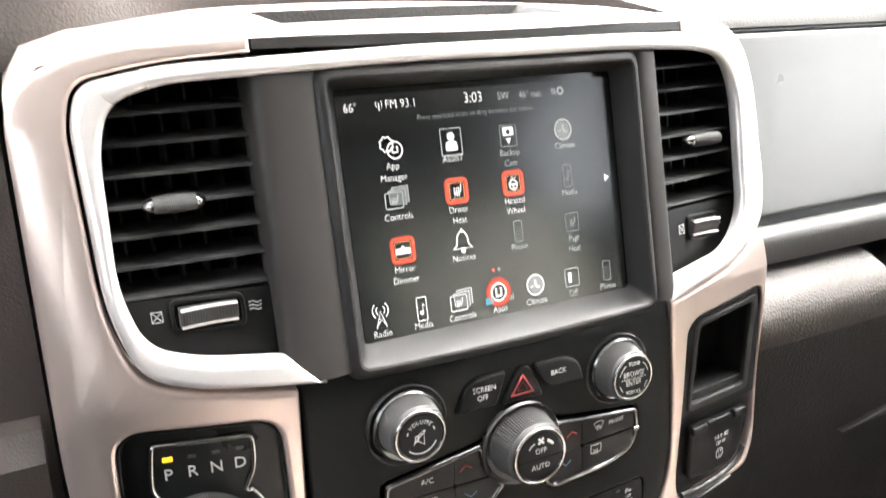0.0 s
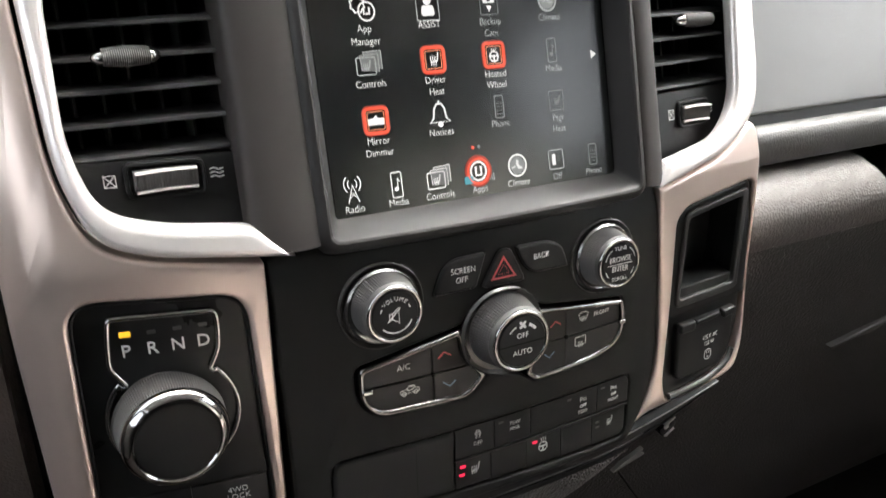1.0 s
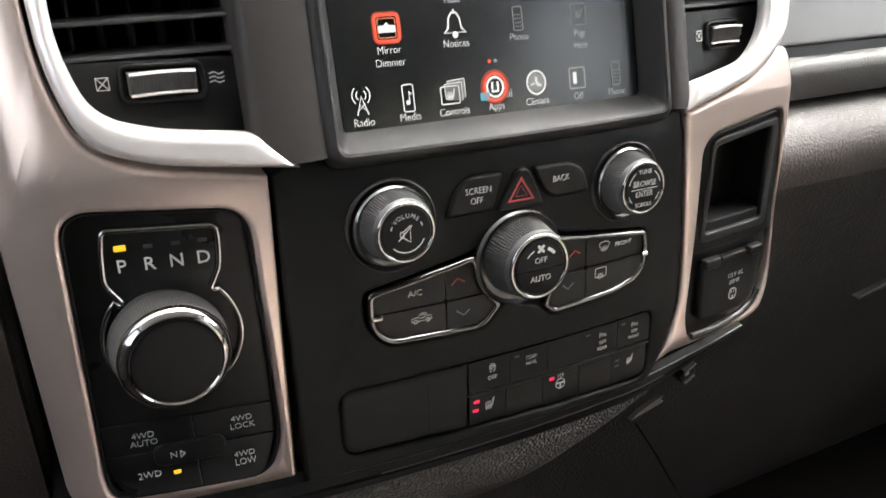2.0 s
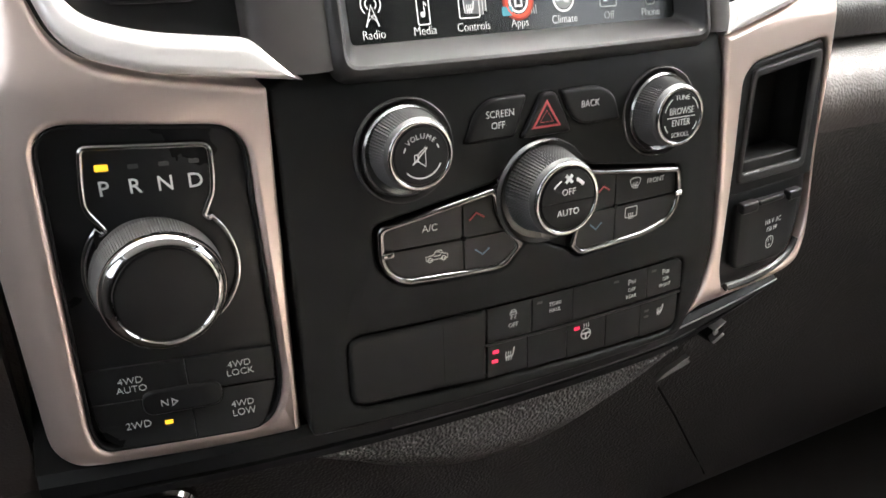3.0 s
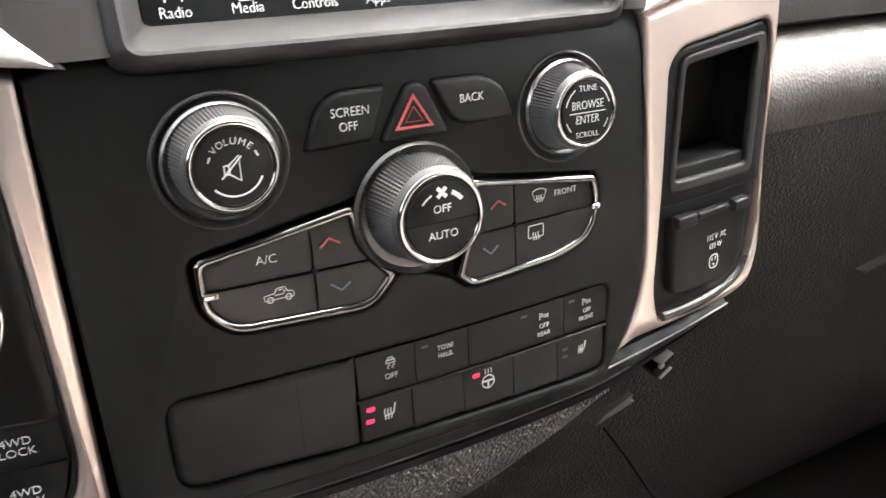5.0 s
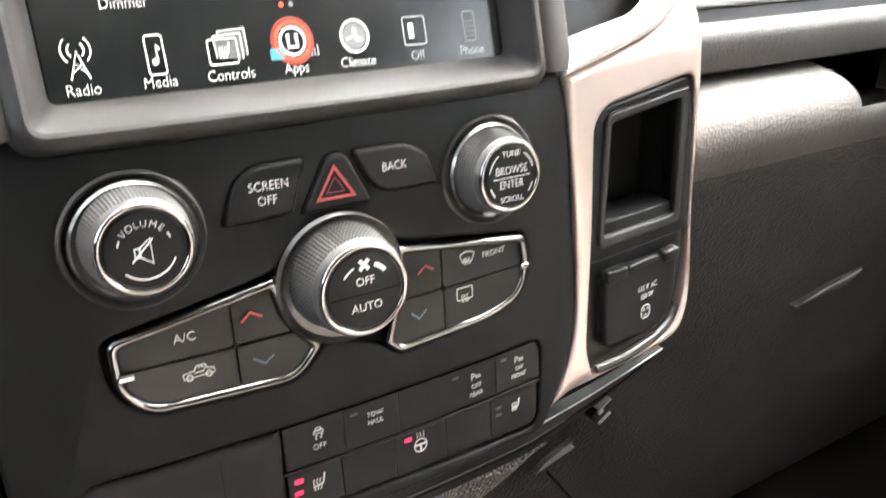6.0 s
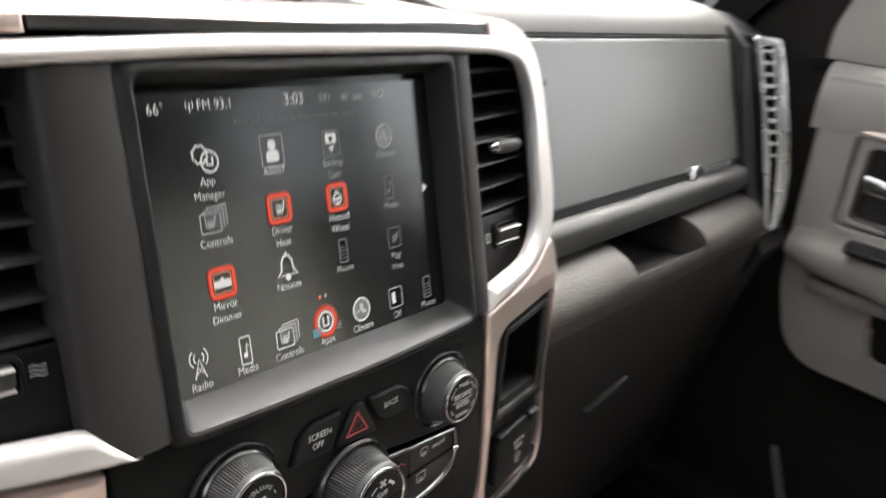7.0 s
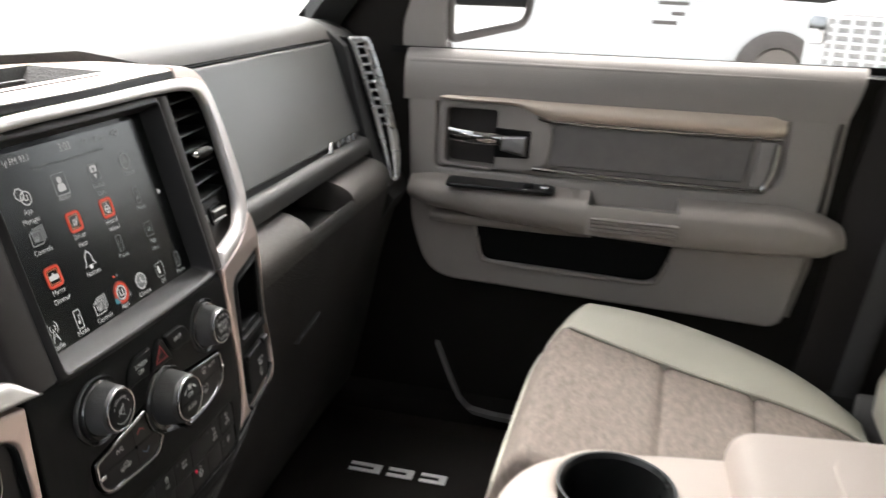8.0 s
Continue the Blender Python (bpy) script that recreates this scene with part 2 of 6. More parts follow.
def writing(text, size, x, z, d=0.0, align="CENTER", rot=0.0, squeeze=1.0, thick=0.00012, weight=-0.014):
    cu = bpy.data.curves.new("work", "FONT")
    cu.body, cu.size, cu.align_x, cu.align_y, cu.extrude, cu.space_line = text, size, align, "CENTER", thick, 0.85
    cu.resolution_u = 3
    cu.offset = weight * size
    bm = from_curve(cu)
    c, s = math.cos(rot), math.sin(rot)
    for v in bm.verts:
        a, b, e = v.co.x * squeeze, v.co.y, v.co.z
        v.co = (x + a * c - b * s, -(d + e), z + a * s + b * c)
    return bm


def tube(pts, r, closed=False, seg=2):
    cu = bpy.data.curves.new("work", "CURVE")
    cu.dimensions, cu.fill_mode, cu.bevel_depth, cu.bevel_resolution, cu.use_fill_caps = "3D", "FULL", r, seg, True
    sp = cu.splines.new("POLY")
    sp.points.add(len(pts) - 1)
    for q, c in zip(sp.points, pts):
        q.co = (*c, 1)
    sp.use_cyclic_u = closed
    return from_curve(cu)


def stroke(pts, w, d=0.0, closed=False):
    """A printed line in x and z at depth d."""
    bm = tube([(p[0], -d, p[1]) for p in pts], w / 2, closed, 1)
    for v in bm.verts:
        v.co.y = -d + (v.co.y + d) * 0.3
    return bm


def arc(x, z, r, a0, a1, n=14):
    return [(x + r * math.cos(radians(a0 + (a1 - a0) * i / n)), z + r * math.sin(radians(a0 + (a1 - a0) * i / n))) for i in range(n + 1)]


def lathe(x, z, profile, n=64, ridge=0.0, rows=(), cross=False):
    """Turned round an axis towards the viewer: profile of radius and depth; the rows named are knurled."""
    bm = bmesh.new()
    rings = []
    for k, (r, h) in enumerate(profile):
        ring = []
        for i in range(n):
            q = r * (1 - ridge * (i % 2)) * (1 - 0.012 * cross * (k % 2)) if k in rows else r
            a = 2 * math.pi * i / n
            ring.append(bm.verts.new((x + q * math.cos(a), -h, z + q * math.sin(a))))
        rings.append(ring)
    for a, b in zip(rings, rings[1:]):
        for i in range(n):
            bm.faces.new((a[i], a[(i + 1) % n], b[(i + 1) % n], b[i]))
    bm.faces.new(rings[0])
    bm.faces.new(rings[-1])
    return bm


def box(x0, x1, y0, y1, z0, z1, bev=0.0, seg=2):
    bm = bmesh.new()
    bmesh.ops.create_cube(bm, size=1, matrix=Matrix.LocRotScale(((x0 + x1) / 2, (y0 + y1) / 2, (z0 + z1) / 2), None, (abs(x1 - x0), abs(y1 - y0), abs(z1 - z0))))
    if bev:
        bmesh.ops.bevel(bm, geom=bm.edges[:], offset=bev, segments=seg, profile=0.5, affect="EDGES", clamp_overlap=True)
    return bm


def loft(rings, closed=True, cap=True):
    bm = bmesh.new()
    vs = [[bm.verts.new(p) for p in ring] for ring in rings]
    k = len(vs[0])
    for a, b in zip(vs, vs[1:]):
        for i in range(k if closed else k - 1):
            bm.faces.new((a[i], a[(i + 1) % k], b[(i + 1) % k], b[i]))
    if cap and closed:
        bm.faces.new(vs[0])
        bm.faces.new(vs[-1])
    return bm


def merged(*bms):
    out = bmesh.new()
    for b in bms:
        me = bpy.data.meshes.new("work")
        b.to_mesh(me)
        b.free()
        out.from_mesh(me)
        bpy.data.meshes.remove(me)
    return out


def moved(bm, m):
    bm.transform(m)
    return bm


def curve_pts(pts, n=8):
    """A smooth line through points (Catmull-Rom)."""
    out, p = [], [Vector(q) for q in pts]
    p = [p[0]] + p + [p[-1]]
    for i in range(1, len(p) - 2):
        a, b, c, e = p[i - 1 : i + 3]
        for j in range(n):
            t = j / n
            out.append(0.5 * (2 * b + (c - a) * t + (2 * a - 5 * b + 4 * c - e) * t * t + (3 * b - a - 3 * c + e) * t ** 3))
    return out + [p[-2]]


def rise(s):
    s = min(1, max(0, s))
    return s * s * (3 - 2 * s)


def door_plate(outlines, x, d0, d1, bev=0.0, seg=2):
    """As plate(), on the door: drawn in -y and z, rising from x towards the cabin."""
    bm = plate([[(-a[0], a[1]) for a in o] for o in outlines], d0, d1, bev, seg)
    for v in bm.verts:
        u, w, h = v.co.x, -v.co.y, v.co.z
        v.co = (x - w, -u, h)
    return bm


# ---- the cab ----
FLOOR = 0.10
part("ground", box(-40, 40, -40, 40, -0.72, -0.66), CONCRETE)
tagged(bpy.data.objects["ground"], "pale concrete lot under an overcast sky", "ground", kind="structure")
tagged(part("floor", box(-0.85, 0.83, -1.3, 0.62, FLOOR - 0.03, FLOOR), CARPET), "black carpeted cab floor", "floor", kind="structure")
tagged(part("wall_front", box(-0.85, 0.85, 0.6, 0.64, -0.4, 0.74), FOOTWELL), "dark firewall behind the dashboard", "wall", kind="structure")
tagged(part("ceiling", box(-0.8, 0.8, -1.3, -0.06, 1.25, 1.29, 0.01), HEADLINER), "light grey cloth headliner", "ceiling", kind="structure")


def cab_wall_rear():
    bm = plate([rect(-0.85, 0.07, 0.85, 1.27)], 0, 0.04)
    return moved(bm, Matrix.Translation((0, -1.26, 0)))


tagged(part("wall_rear", cab_wall_rear(), PILLAR), "plain dark rear cab wall", "wall", kind="structure")


def side_frame(side, belt=0.757):
    """Door aperture: sill, A-pillar, B-pillar and header as one dark frame with the window opening."""
    outer = [(0.66, 0.07), (0.66, 0.74), (0.26, 0.79), (-0.12, 1.27), (-1.26, 1.27), (-1.26, 0.07)]
    window = fillet([(0.07, belt), (0.07, 0.80), (0.02, 0.95), (-0.15, 1.19), (-0.72, 1.19), (-0.72, belt)], 0.012)
    rear = rect(-1.22, 0.88, -0.83, 1.19, 0.03)
    holes = [window, rear] if side > 0 else [window]
    return door_plate([[Vector(p) for p in outer], *holes], 0.865 if side > 0 else -0.835, 0, 0.03)


tagged(part("wall_right", side_frame(1), FOOTWELL), "dark door frame and pillar trim of the cab", "wall", kind="structure")
tagged(part("wall_left", side_frame(-1), PILLAR), "dark driver side of the cab with a window", "wall", kind="structure")


def pane(name, quad, label, mat=None):
    bm = bmesh.new()
    a = [bm.verts.new(q) for q in quad]
    bm.faces.new(a)
    nrm = (Vector(quad[1]) - Vector(quad[0])).cross(Vector(quad[2]) - Vector(quad[0])).normalized() * 0.004
    geo = bmesh.ops.extrude_face_region(bm, geom=bm.faces[:])
    bmesh.ops.translate(bm, verts=[v for v in geo["geom"] if isinstance(v, bmesh.types.BMVert)], vec=nrm)
    ob = tagged(part(name, bm, mat or GLASS), label, "window", kind="structure")
    ob.visible_shadow = False
    return ob


pane("window_1", [(0.857, 0.10, 0.75), (0.857, -0.72, 0.75), (0.857, -0.72, 1.195), (0.857, 0.02, 1.195)], "clear glass of the passenger door window")
# unseen rear opening, added to light the cab and shape the screen's reflection
pane("window_3", [(0.857, -0.82, 0.87), (0.857, -1.23, 0.87), (0.857, -1.23, 1.195), (0.857, -0.82, 1.195)], "dark tinted glass of an added rear window out of view", PRIVACY)
pane("window_4", [(-0.850, 0.08, 0.75), (-0.850, -0.73, 0.75), (-0.850, -0.73, 1.195), (-0.850, 0.02, 1.195)], "clear glass of the driver door window")
ws = []
for i in range(25):
    u = -1 + i / 12
    lo, hi = Vector((0.81 * u, 0.63 - 0.40 * abs(u) ** 2.6, 0.745)), Vector((0.77 * u, -0.04 - 0.12 * u * u, 1.268))
    ws.append([lo, lo.lerp(hi, 0.5) + Vector((0, 0.02, 0.02)), hi, hi + Vector((0, 0.004, 0.003)), lo.lerp(hi, 0.5) + Vector((0, 0.024, 0.023)), lo + Vector((0, 0.004, 0.003))])
glass = tagged(part("window_2", loft(ws), GLASS), "curved clear windscreen glass over the dashboard", "window", kind="structure")
glass.visible_shadow = False

# A-pillar trims between windscreen and side windows
for s in (1, -1):
    a, b = Vector((0.825 * s, 0.22, 0.775)), Vector((0.775 * s, -0.16, 1.26))
    ring = [(0, -0.03), (0.05, -0.02), (0.05, 0.03), (0, 0.04), (-0.03, 0.01)]
    bm = loft([[p + Vector((u * s, v * 0.4, v)) for u, v in ring] for p in (a, b)])
    tagged(part("pillar_trim", bm, PILLAR), "dark plastic windscreen pillar trim", "pillar", kind="structure")

# B-pillar trim behind the door, with a soft fold and the door's rubber seal
rings = []
for z, y in ((0.10, -0.60), (0.38, -0.635), (0.55, -0.645), (0.74, -0.664), (0.756, -0.672)):
    rings.append([(0.836, y, z), (0.826, y - 0.004, z), (0.822, y - 0.03, z), (0.826, y - 0.055, z), (0.812, y - 0.075, z), (0.812, y - 0.13, z), (0.836, y - 0.16, z)])
tagged(part("pillar_trim", loft(rings), BROWN, None, "", 50), "dark brown plastic pillar trim behind the door", "pillar", kind="structure")
seal = [(0.828, y, z) for z, y in ((0.745, -0.626), (0.66, -0.624), (0.56, -0.620), (0.46, -0.612), (0.37, -0.596))]
tagged(part("door_seal", tube(seal, 0.005), DOORGREY), "grey rubber seal along the rear door edge", "seal", kind="structure")

# sill and kick panel under the door, seen as a paler edge in the dark footwell
tagged(part("door_sill", box(0.786, 0.86, -1.2, 0.5, 0.07, 0.135, 0.01), FOOTWELL), "dark plastic door sill plate", "sill", kind="structure")
kick = []
for y, z in ((-0.028, 0.26), (-0.050, 0.205), (-0.072, 0.158), (-0.090, 0.140), (-0.13, 0.134), (-0.30, 0.128)):
    kick.append([(0.766, y - 0.006, z - 0.006), (0.764, y + 0.004, z + 0.004), (0.775, y + 0.006, z + 0.006), (0.786, y, z)])
tagged(part("trim", loft(kick), KICKTRIM, None, "", 60), "pale grey plastic edge trim of the door opening", "trim", kind="structure")



# ---- dashboard ----
dash = thing("dashboard", (0.4, 0.2, 0.5), "charcoal and grey grained vinyl dashboard with a ledge", "dashboard")
UP = [(0.660, 0.748), (0.45, 0.785), (0.30, 0.802), (0.225, 0.806), (0.185, 0.801), (0.163, 0.790), (0.154, 0.779), (0.151, 0.772)]


def swept(profile, xs):
    """A profile in y and z drawn along x, joined to a back edge so that it is solid."""
    return loft([[(x, y, z) for y, z in profile] for x in xs])


pad = curve_pts([(y, z, 0) for y, z in UP], 3)
pad = [(p.x, p.y) for p in pad]
low_back = [(0.20, 0.76), (0.6, 0.70)]
part("dash_pad", swept(pad + low_back, [0.2035, 0.35, 0.5, 0.70, 0.725]), DASH, dash, "grained grey top pad")
part("driver_pad", swept(pad + low_back, [-0.80, -0.5, -0.2345]), DASH, dash, "grained grey top pad")
FRONT = curve_pts([(-0.2345, 0.152, 0), (-0.19, 0.165, 0), (-0.15, 0.195, 0), (-0.10, 0.207, 0), (0.0, 0.204, 0), (0.07, 0.180, 0), (0.12, 0.161, 0), (0.16, 0.153, 0), (0.2035, 0.151, 0)], 5)
part("center_pad", loft([[(q.x, y + (q.y - 0.151) * max(0, 1 - max(0, y - 0.151) / 0.2), z) for y, z in pad + low_back] for q in FRONT]), DASH, dash, "grained grey top pad")
# added dark strip: the shade under the pad's lip, modelled as a part
shade_top = lambda x: 0.8065 - 0.0045 * rise((x + 0.17) / 0.07) - 0.22 * max(0, x - 0.13)
part("pad_edge_shade", loft([[(q.x, q.y + dy, z) for dy, z in ((-0.003, 0.770), (-0.003, shade_top(q.x)), (0.001, shade_top(q.x) + 0.001), (0.012, shade_top(q.x) - 0.0035), (0.012, 0.770))] for q in FRONT]), DASH_DARK, dash, "dark strip put in for the shade under the pad edge")

# rounded end cap that carries the side vent
END = [(0.60, 0.755), (0.40, 0.785), (0.25, 0.800), (0.19, 0.797), (0.155, 0.785), (0.128, 0.765), (0.108, 0.70), (0.083, 0.62), (0.058, 0.56), (0.04, 0.535), (0.06, 0.50), (0.6, 0.50)]
bm = swept(END, [0.699, 0.725, 0.80])
for v in bm.verts:
    if v.co.x < 0.71:
        v.co.x += max(0, 0.12 * (v.co.z - 0.64))
part("end_cap", bm, PILLAR, dash, "dark end cap")


# upper glovebox
def glove_y(z):
    return 0.094 + 0.4 * (z - 0.637)


def on_glove(bm, off=0.0):
    for v in bm.verts:
        v.co.y += glove_y(v.co.z) + off
    return bm


glove = thing("glove_box", (0.48, 0.12, 0.69), "closed grey satin upper glove box door with badge", "glove box")
part("door_panel", on_glove(plate([fillet([(0.205, 0.640), (0.697, 0.640), (0.7125, 0.7705), (0.205, 0.7705)], 0.004)], -0.02, 0.0, 0.003)), PANEL, glove)
part("lower_band", on_glove(plate([rect(0.205, 0.628, 0.697, 0.640, 0.001)], -0.02, -0.004, 0.001)), BEZEL, glove, "dark recessed band")
lip = [(0.110, 0.633), (0.091, 0.6325), (0.085, 0.6310), (0.0815, 0.6280), (0.0803, 0.6240), (0.0800, 0.6150), (0.0815, 0.6065), (0.086, 0.604), (0.11, 0.604)]
part("pull_lip", swept(lip, [0.205, 0.45, 0.697]), LIP, glove, "projecting grey pull lip")
part("surround", swept([(0.19, 0.775), (0.150, 0.775), (0.157, 0.768), (0.10, 0.628), (0.11, 0.60), (0.2, 0.60)], [0.19, 0.5, 0.698]), CAVITY, glove, "black gap around the door")
badge = [on_glove(plate([fillet([(0.550, 0.6345), (0.561, 0.6345), (0.575, 0.647), (0.564, 0.647)], 0.002)], 0, 0.0055, 0.0015))]
for i in range(4):
    x = 0.588 + i * 0.0215
    badge.append(on_glove(plate([[Vector((x, 0.635)), Vector((x + 0.013, 0.635)), Vector((x + 0.017, 0.644)), Vector((x + 0.004, 0.644))]], 0, 0.0040, 0.0012)))
for bm in badge:
    part("badge", bm, RIMCHROME, glove, "chrome badge")

# ledge under the glove box with its open notch, and the lower dash front
LEDGE = [(0.13, 0.603), (0.090, 0.6015), (0.076, 0.5985), (0.064, 0.5945), (0.056, 0.5900), (0.0505, 0.5845), (0.0475, 0.5780), (0.0465, 0.5700), (0.0475, 0.5620), (0.0488, 0.5555), (0.13, 0.54)]
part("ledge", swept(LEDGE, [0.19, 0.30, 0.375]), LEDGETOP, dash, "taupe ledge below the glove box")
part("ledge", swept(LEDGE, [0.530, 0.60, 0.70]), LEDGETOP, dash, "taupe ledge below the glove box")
SLOT = [(0.13, 0.560), (0.075, 0.560), (0.057, 0.572), (0.050, 0.579), (0.0470, 0.5740), (0.0470, 0.5640), (0.0488, 0.5555), (0.13, 0.54)]
part("notch", swept(SLOT, [0.374, 0.45, 0.531]), DASH_DARK, dash, "open storage notch in the ledge")
LOW = [(0.13, 0.556), (0.0490, 0.5552), (0.0555, 0.52), (0.0655, 0.48), (0.077, 0.44), (0.086, 0.40), (0.094, 0.36), (0.102, 0.32), (0.110, 0.28), (0.119, 0.24), (0.129, 0.195), (0.142, 0.160), (0.165, 0.142), (0.20, 0.135), (0.40, 0.135), (0.5, 0.5)]
low = [(p.x, p.y) for p in curve_pts([(y, z, 0) for y, z in LOW[1:-1]], 4)]
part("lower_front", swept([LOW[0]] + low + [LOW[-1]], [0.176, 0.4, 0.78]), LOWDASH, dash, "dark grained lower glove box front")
part("latch", moved(plate([fillet([(0.392, 0.4195, 0.002), (0.456, 0.4225, 0.006), (0.474, 0.4330, 0.003), (0.430, 0.4270, 0.01)], 0.002)], -0.012, 0.0060, 0.002, 3), Matrix.Translation((0, 0.0805, 0))), LIP, dash, "grey pull of the lower glove box")
part("door_seam", box(0.23, 0.66, 0.0770, 0.09, 0.4480, 0.4495), CAVITY, dash, "seam of the lower glove box")
# driver's side of the dash, outboard of the silver trim
DRV = [(0.6, 0.76), (0.30, 0.80), (0.17, 0.79), (0.115, 0.76), (0.10, 0.70), (0.085, 0.62), (0.08, 0.55), (0.09, 0.42), (0.14, 0.36), (0.6, 0.36)]
part("driver_front", swept(DRV, [-0.80, -0.5, -0.236]), KNEE_BROWN, dash, "dark brown grained driver side front")
KNEE = [(0.14, 0.615), (0.072, 0.612), (0.060, 0.600), (0.058, 0.54), (0.075, 0.44), (0.14, 0.43)]
part("knee_panel", swept(KNEE, [-0.70, -0.4, -0.240]), KNEE_BROWN, dash, "dark brown knee panel")
# grained apron below the stack
band = []
for i in range(41):
    x = -0.236 + 0.436 * i / 40
    f = stack_y(x, 0.467) + 0.003
    k = max(0.0, x - 0.088)
    rows = [(f + 0.004, 0.4735), (f + 0.0005, 0.4690), (f + 0.0003, 0.4620), (f + 0.0022, 0.4613), (f + 0.0022, 0.4603), (f + 0.0003, 0.4596), (f + 0.0012, 0.4550), (f + 0.004, 0.4532), (f + 0.05, 0.4500), (0.25, 0.452), (0.25, 0.48)]
    band.append([(x, y + 0.10 * k, 0.472 - 0.05 * k + (z - 0.472) * (1 - 7.0 * k if z < 0.472 else 1)) for y, z in rows])
part("lower_band", loft(band), BUTTON, dash, "black moulded band under the stack")
# two thin tubes stand in for light caught on the rounded foot edges
part("edge_highlight", tube([Vector(q[1]) + Vector((0, -0.0004, 0.0002)) for q in band[11:]], 0.0005), HIGHLIGHT, dash, "thin pale line painted as the highlight on the stack foot")
part("edge_highlight", tube([Vector(q[2]) + Vector((0, -0.0002, 0)) for q in band[14:33]], 0.0004), THUMB, dash, "thin grey line painted as a fainter highlight below the stack foot")
crescent = []
for i in range(31):
    x = -0.120 + 0.222 * i / 30
    b = min(0.4520, 0.4040 + 0.0355 * ((x + 0.008) / 0.1) ** 2)
    f = stack_y(x, 0.467) + 0.004
    crescent.append([(x, f + 0.012, 0.4540), (x, f + 0.004, 0.4535), (x, f + 0.003, 0.4535 * 0.75 + b * 0.25), (x, f + 0.006, 0.4535 * 0.4 + b * 0.6), (x, f + 0.014, 0.4535 * 0.12 + b * 0.88), (x, f + 0.024, b), (x, f + 0.06, b - 0.003), (x, f + 0.12, 0.44)])
part("apron", loft(crescent), APRON, dash, "grained charcoal apron under the centre stack")
UNDER = [(0.20, 0.452), (0.062, 0.450), (0.072, 0.44), (0.083, 0.40), (0.092, 0.36), (0.100, 0.32), (0.108, 0.28), (0.117, 0.24), (0.127, 0.195), (0.140, 0.160), (0.163, 0.142), (0.30, 0.135), (0.30, 0.45)]
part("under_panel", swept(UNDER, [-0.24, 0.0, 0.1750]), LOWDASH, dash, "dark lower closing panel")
part("panel_seam", tube([(0.177, 0.0970, 0.345), (0.210, 0.1055, 0.300), (0.252, 0.1192, 0.240), (0.293, 0.1330, 0.182)], 0.0011), CAVITY, dash, "seam beside the lower glove box")
fleck = thing("bracket", (0.14, 0.06, 0.4), "small pale metal bracket under the dashboard edge", "bracket")
part("plate", moved(loft([[(-0.010, y, -0.0125), (-0.003, y, -0.0070), (0.0175, y, 0.0010), (0.0160, y, -0.0028), (0.0192, y, -0.0048)] for y in (0, 0.004)]), pose(0.145, 0.058, 0.400)), KICKTRIM, fleck)
knuckle = thing("courtesy_socket", (0.18, 0.05, 0.42), "small black socket clip under the stack trim", "socket")
put_knuckle = pose(0.181, 0.056, 0.417, 0, -32, 0)
part("body", moved(box(-0.008, 0.007, -0.002, 0.02, -0.0045, 0.0045, 0.0015), put_knuckle), BUTTON, knuckle)
# pale strips and a small pale block imitate glints on the black clip
for x0, x1, z in ((-0.002, 0.0085, 0.0052), (-0.0065, 0.0035, -0.0040)):
    part("glint_strip", moved(box(x0, x1, -0.0034, 0.004, z - 0.0007, z + 0.0007, 0.0004), put_knuckle), HIGHLIGHT, knuckle, "thin pale strip painted as a glint on the clip")
part("cap", moved(box(-0.0035, 0.0005, -0.0032, 0.0, 0.0015, 0.0042, 0.0006), put_knuckle), HIGHLIGHT, knuckle)
ring12 = thing("power_socket", (-0.19, 0.06, 0.42), "black round power socket with chrome rim", "socket")
part("rim", moved(lathe(-0.19, 0.41, [(0.012, -0.012), (0.019, -0.01), (0.019, 0.004), (0.017, 0.006), (0.0145, 0.004), (0.0145, -0.01)], 40), Matrix.Translation((0, 0.055, 0))), CHROME, ring12)
part("cap", moved(lathe(-0.19, 0.41, [(0.0144, -0.012), (0.0144, 0.002), (0.012, 0.004)], 40), Matrix.Translation((0, 0.055, 0))), BUTTON, ring12)


# ---- centre stack ----
stack = thing("center_stack", (0, 0.03, 0.47), "black and satin silver centre stack with rotary knobs", "dashboard console")
GEAR = fillet([(-0.2125, 0.494, 0.016), (-0.209, 0.484, 0.01), (-0.1405, 0.4815, 0.014), (-0.1328, 0.50, 0.01), (-0.1365, 0.6165, 0.013), (-0.2105, 0.6225, 0.014)], 0.01, 6)
silver = fillet([(-0.2285, 0.476, 0.012), (-0.126, 0.4675, 0.006), (-0.1262, 0.6295, 0.001), (-0.172, 0.6365, 0.03), (-0.1965, 0.6445, 0.02), (-0.2065, 0.675, 0.02), (-0.209, 0.755, 0.006), (-0.2045, 0.774, 0.016), (-0.170, 0.7815, 0.02), (-0.127, 0.7845, 0.0), (-0.127, 0.793, 0.002), (-0.196, 0.789, 0.04), (-0.2325, 0.772, 0.03), (-0.2335, 0.60, 0.01)], 0.0, 6)
bm = bend(plate([silver, GEAR], -0.03, 0.002, 0.0028, 3))
for v in bm.verts:  # the foot of the panel turns under
    v.co.y += 25 * max(0, 0.490 - v.co.z) ** 2 + 38 * max(0, -0.2125 - v.co.x) ** 2 * rise((0.72 - v.co.z) / 0.06)
part("silver_panel", bm, SILVER, stack, "satin silver painted trim panel")
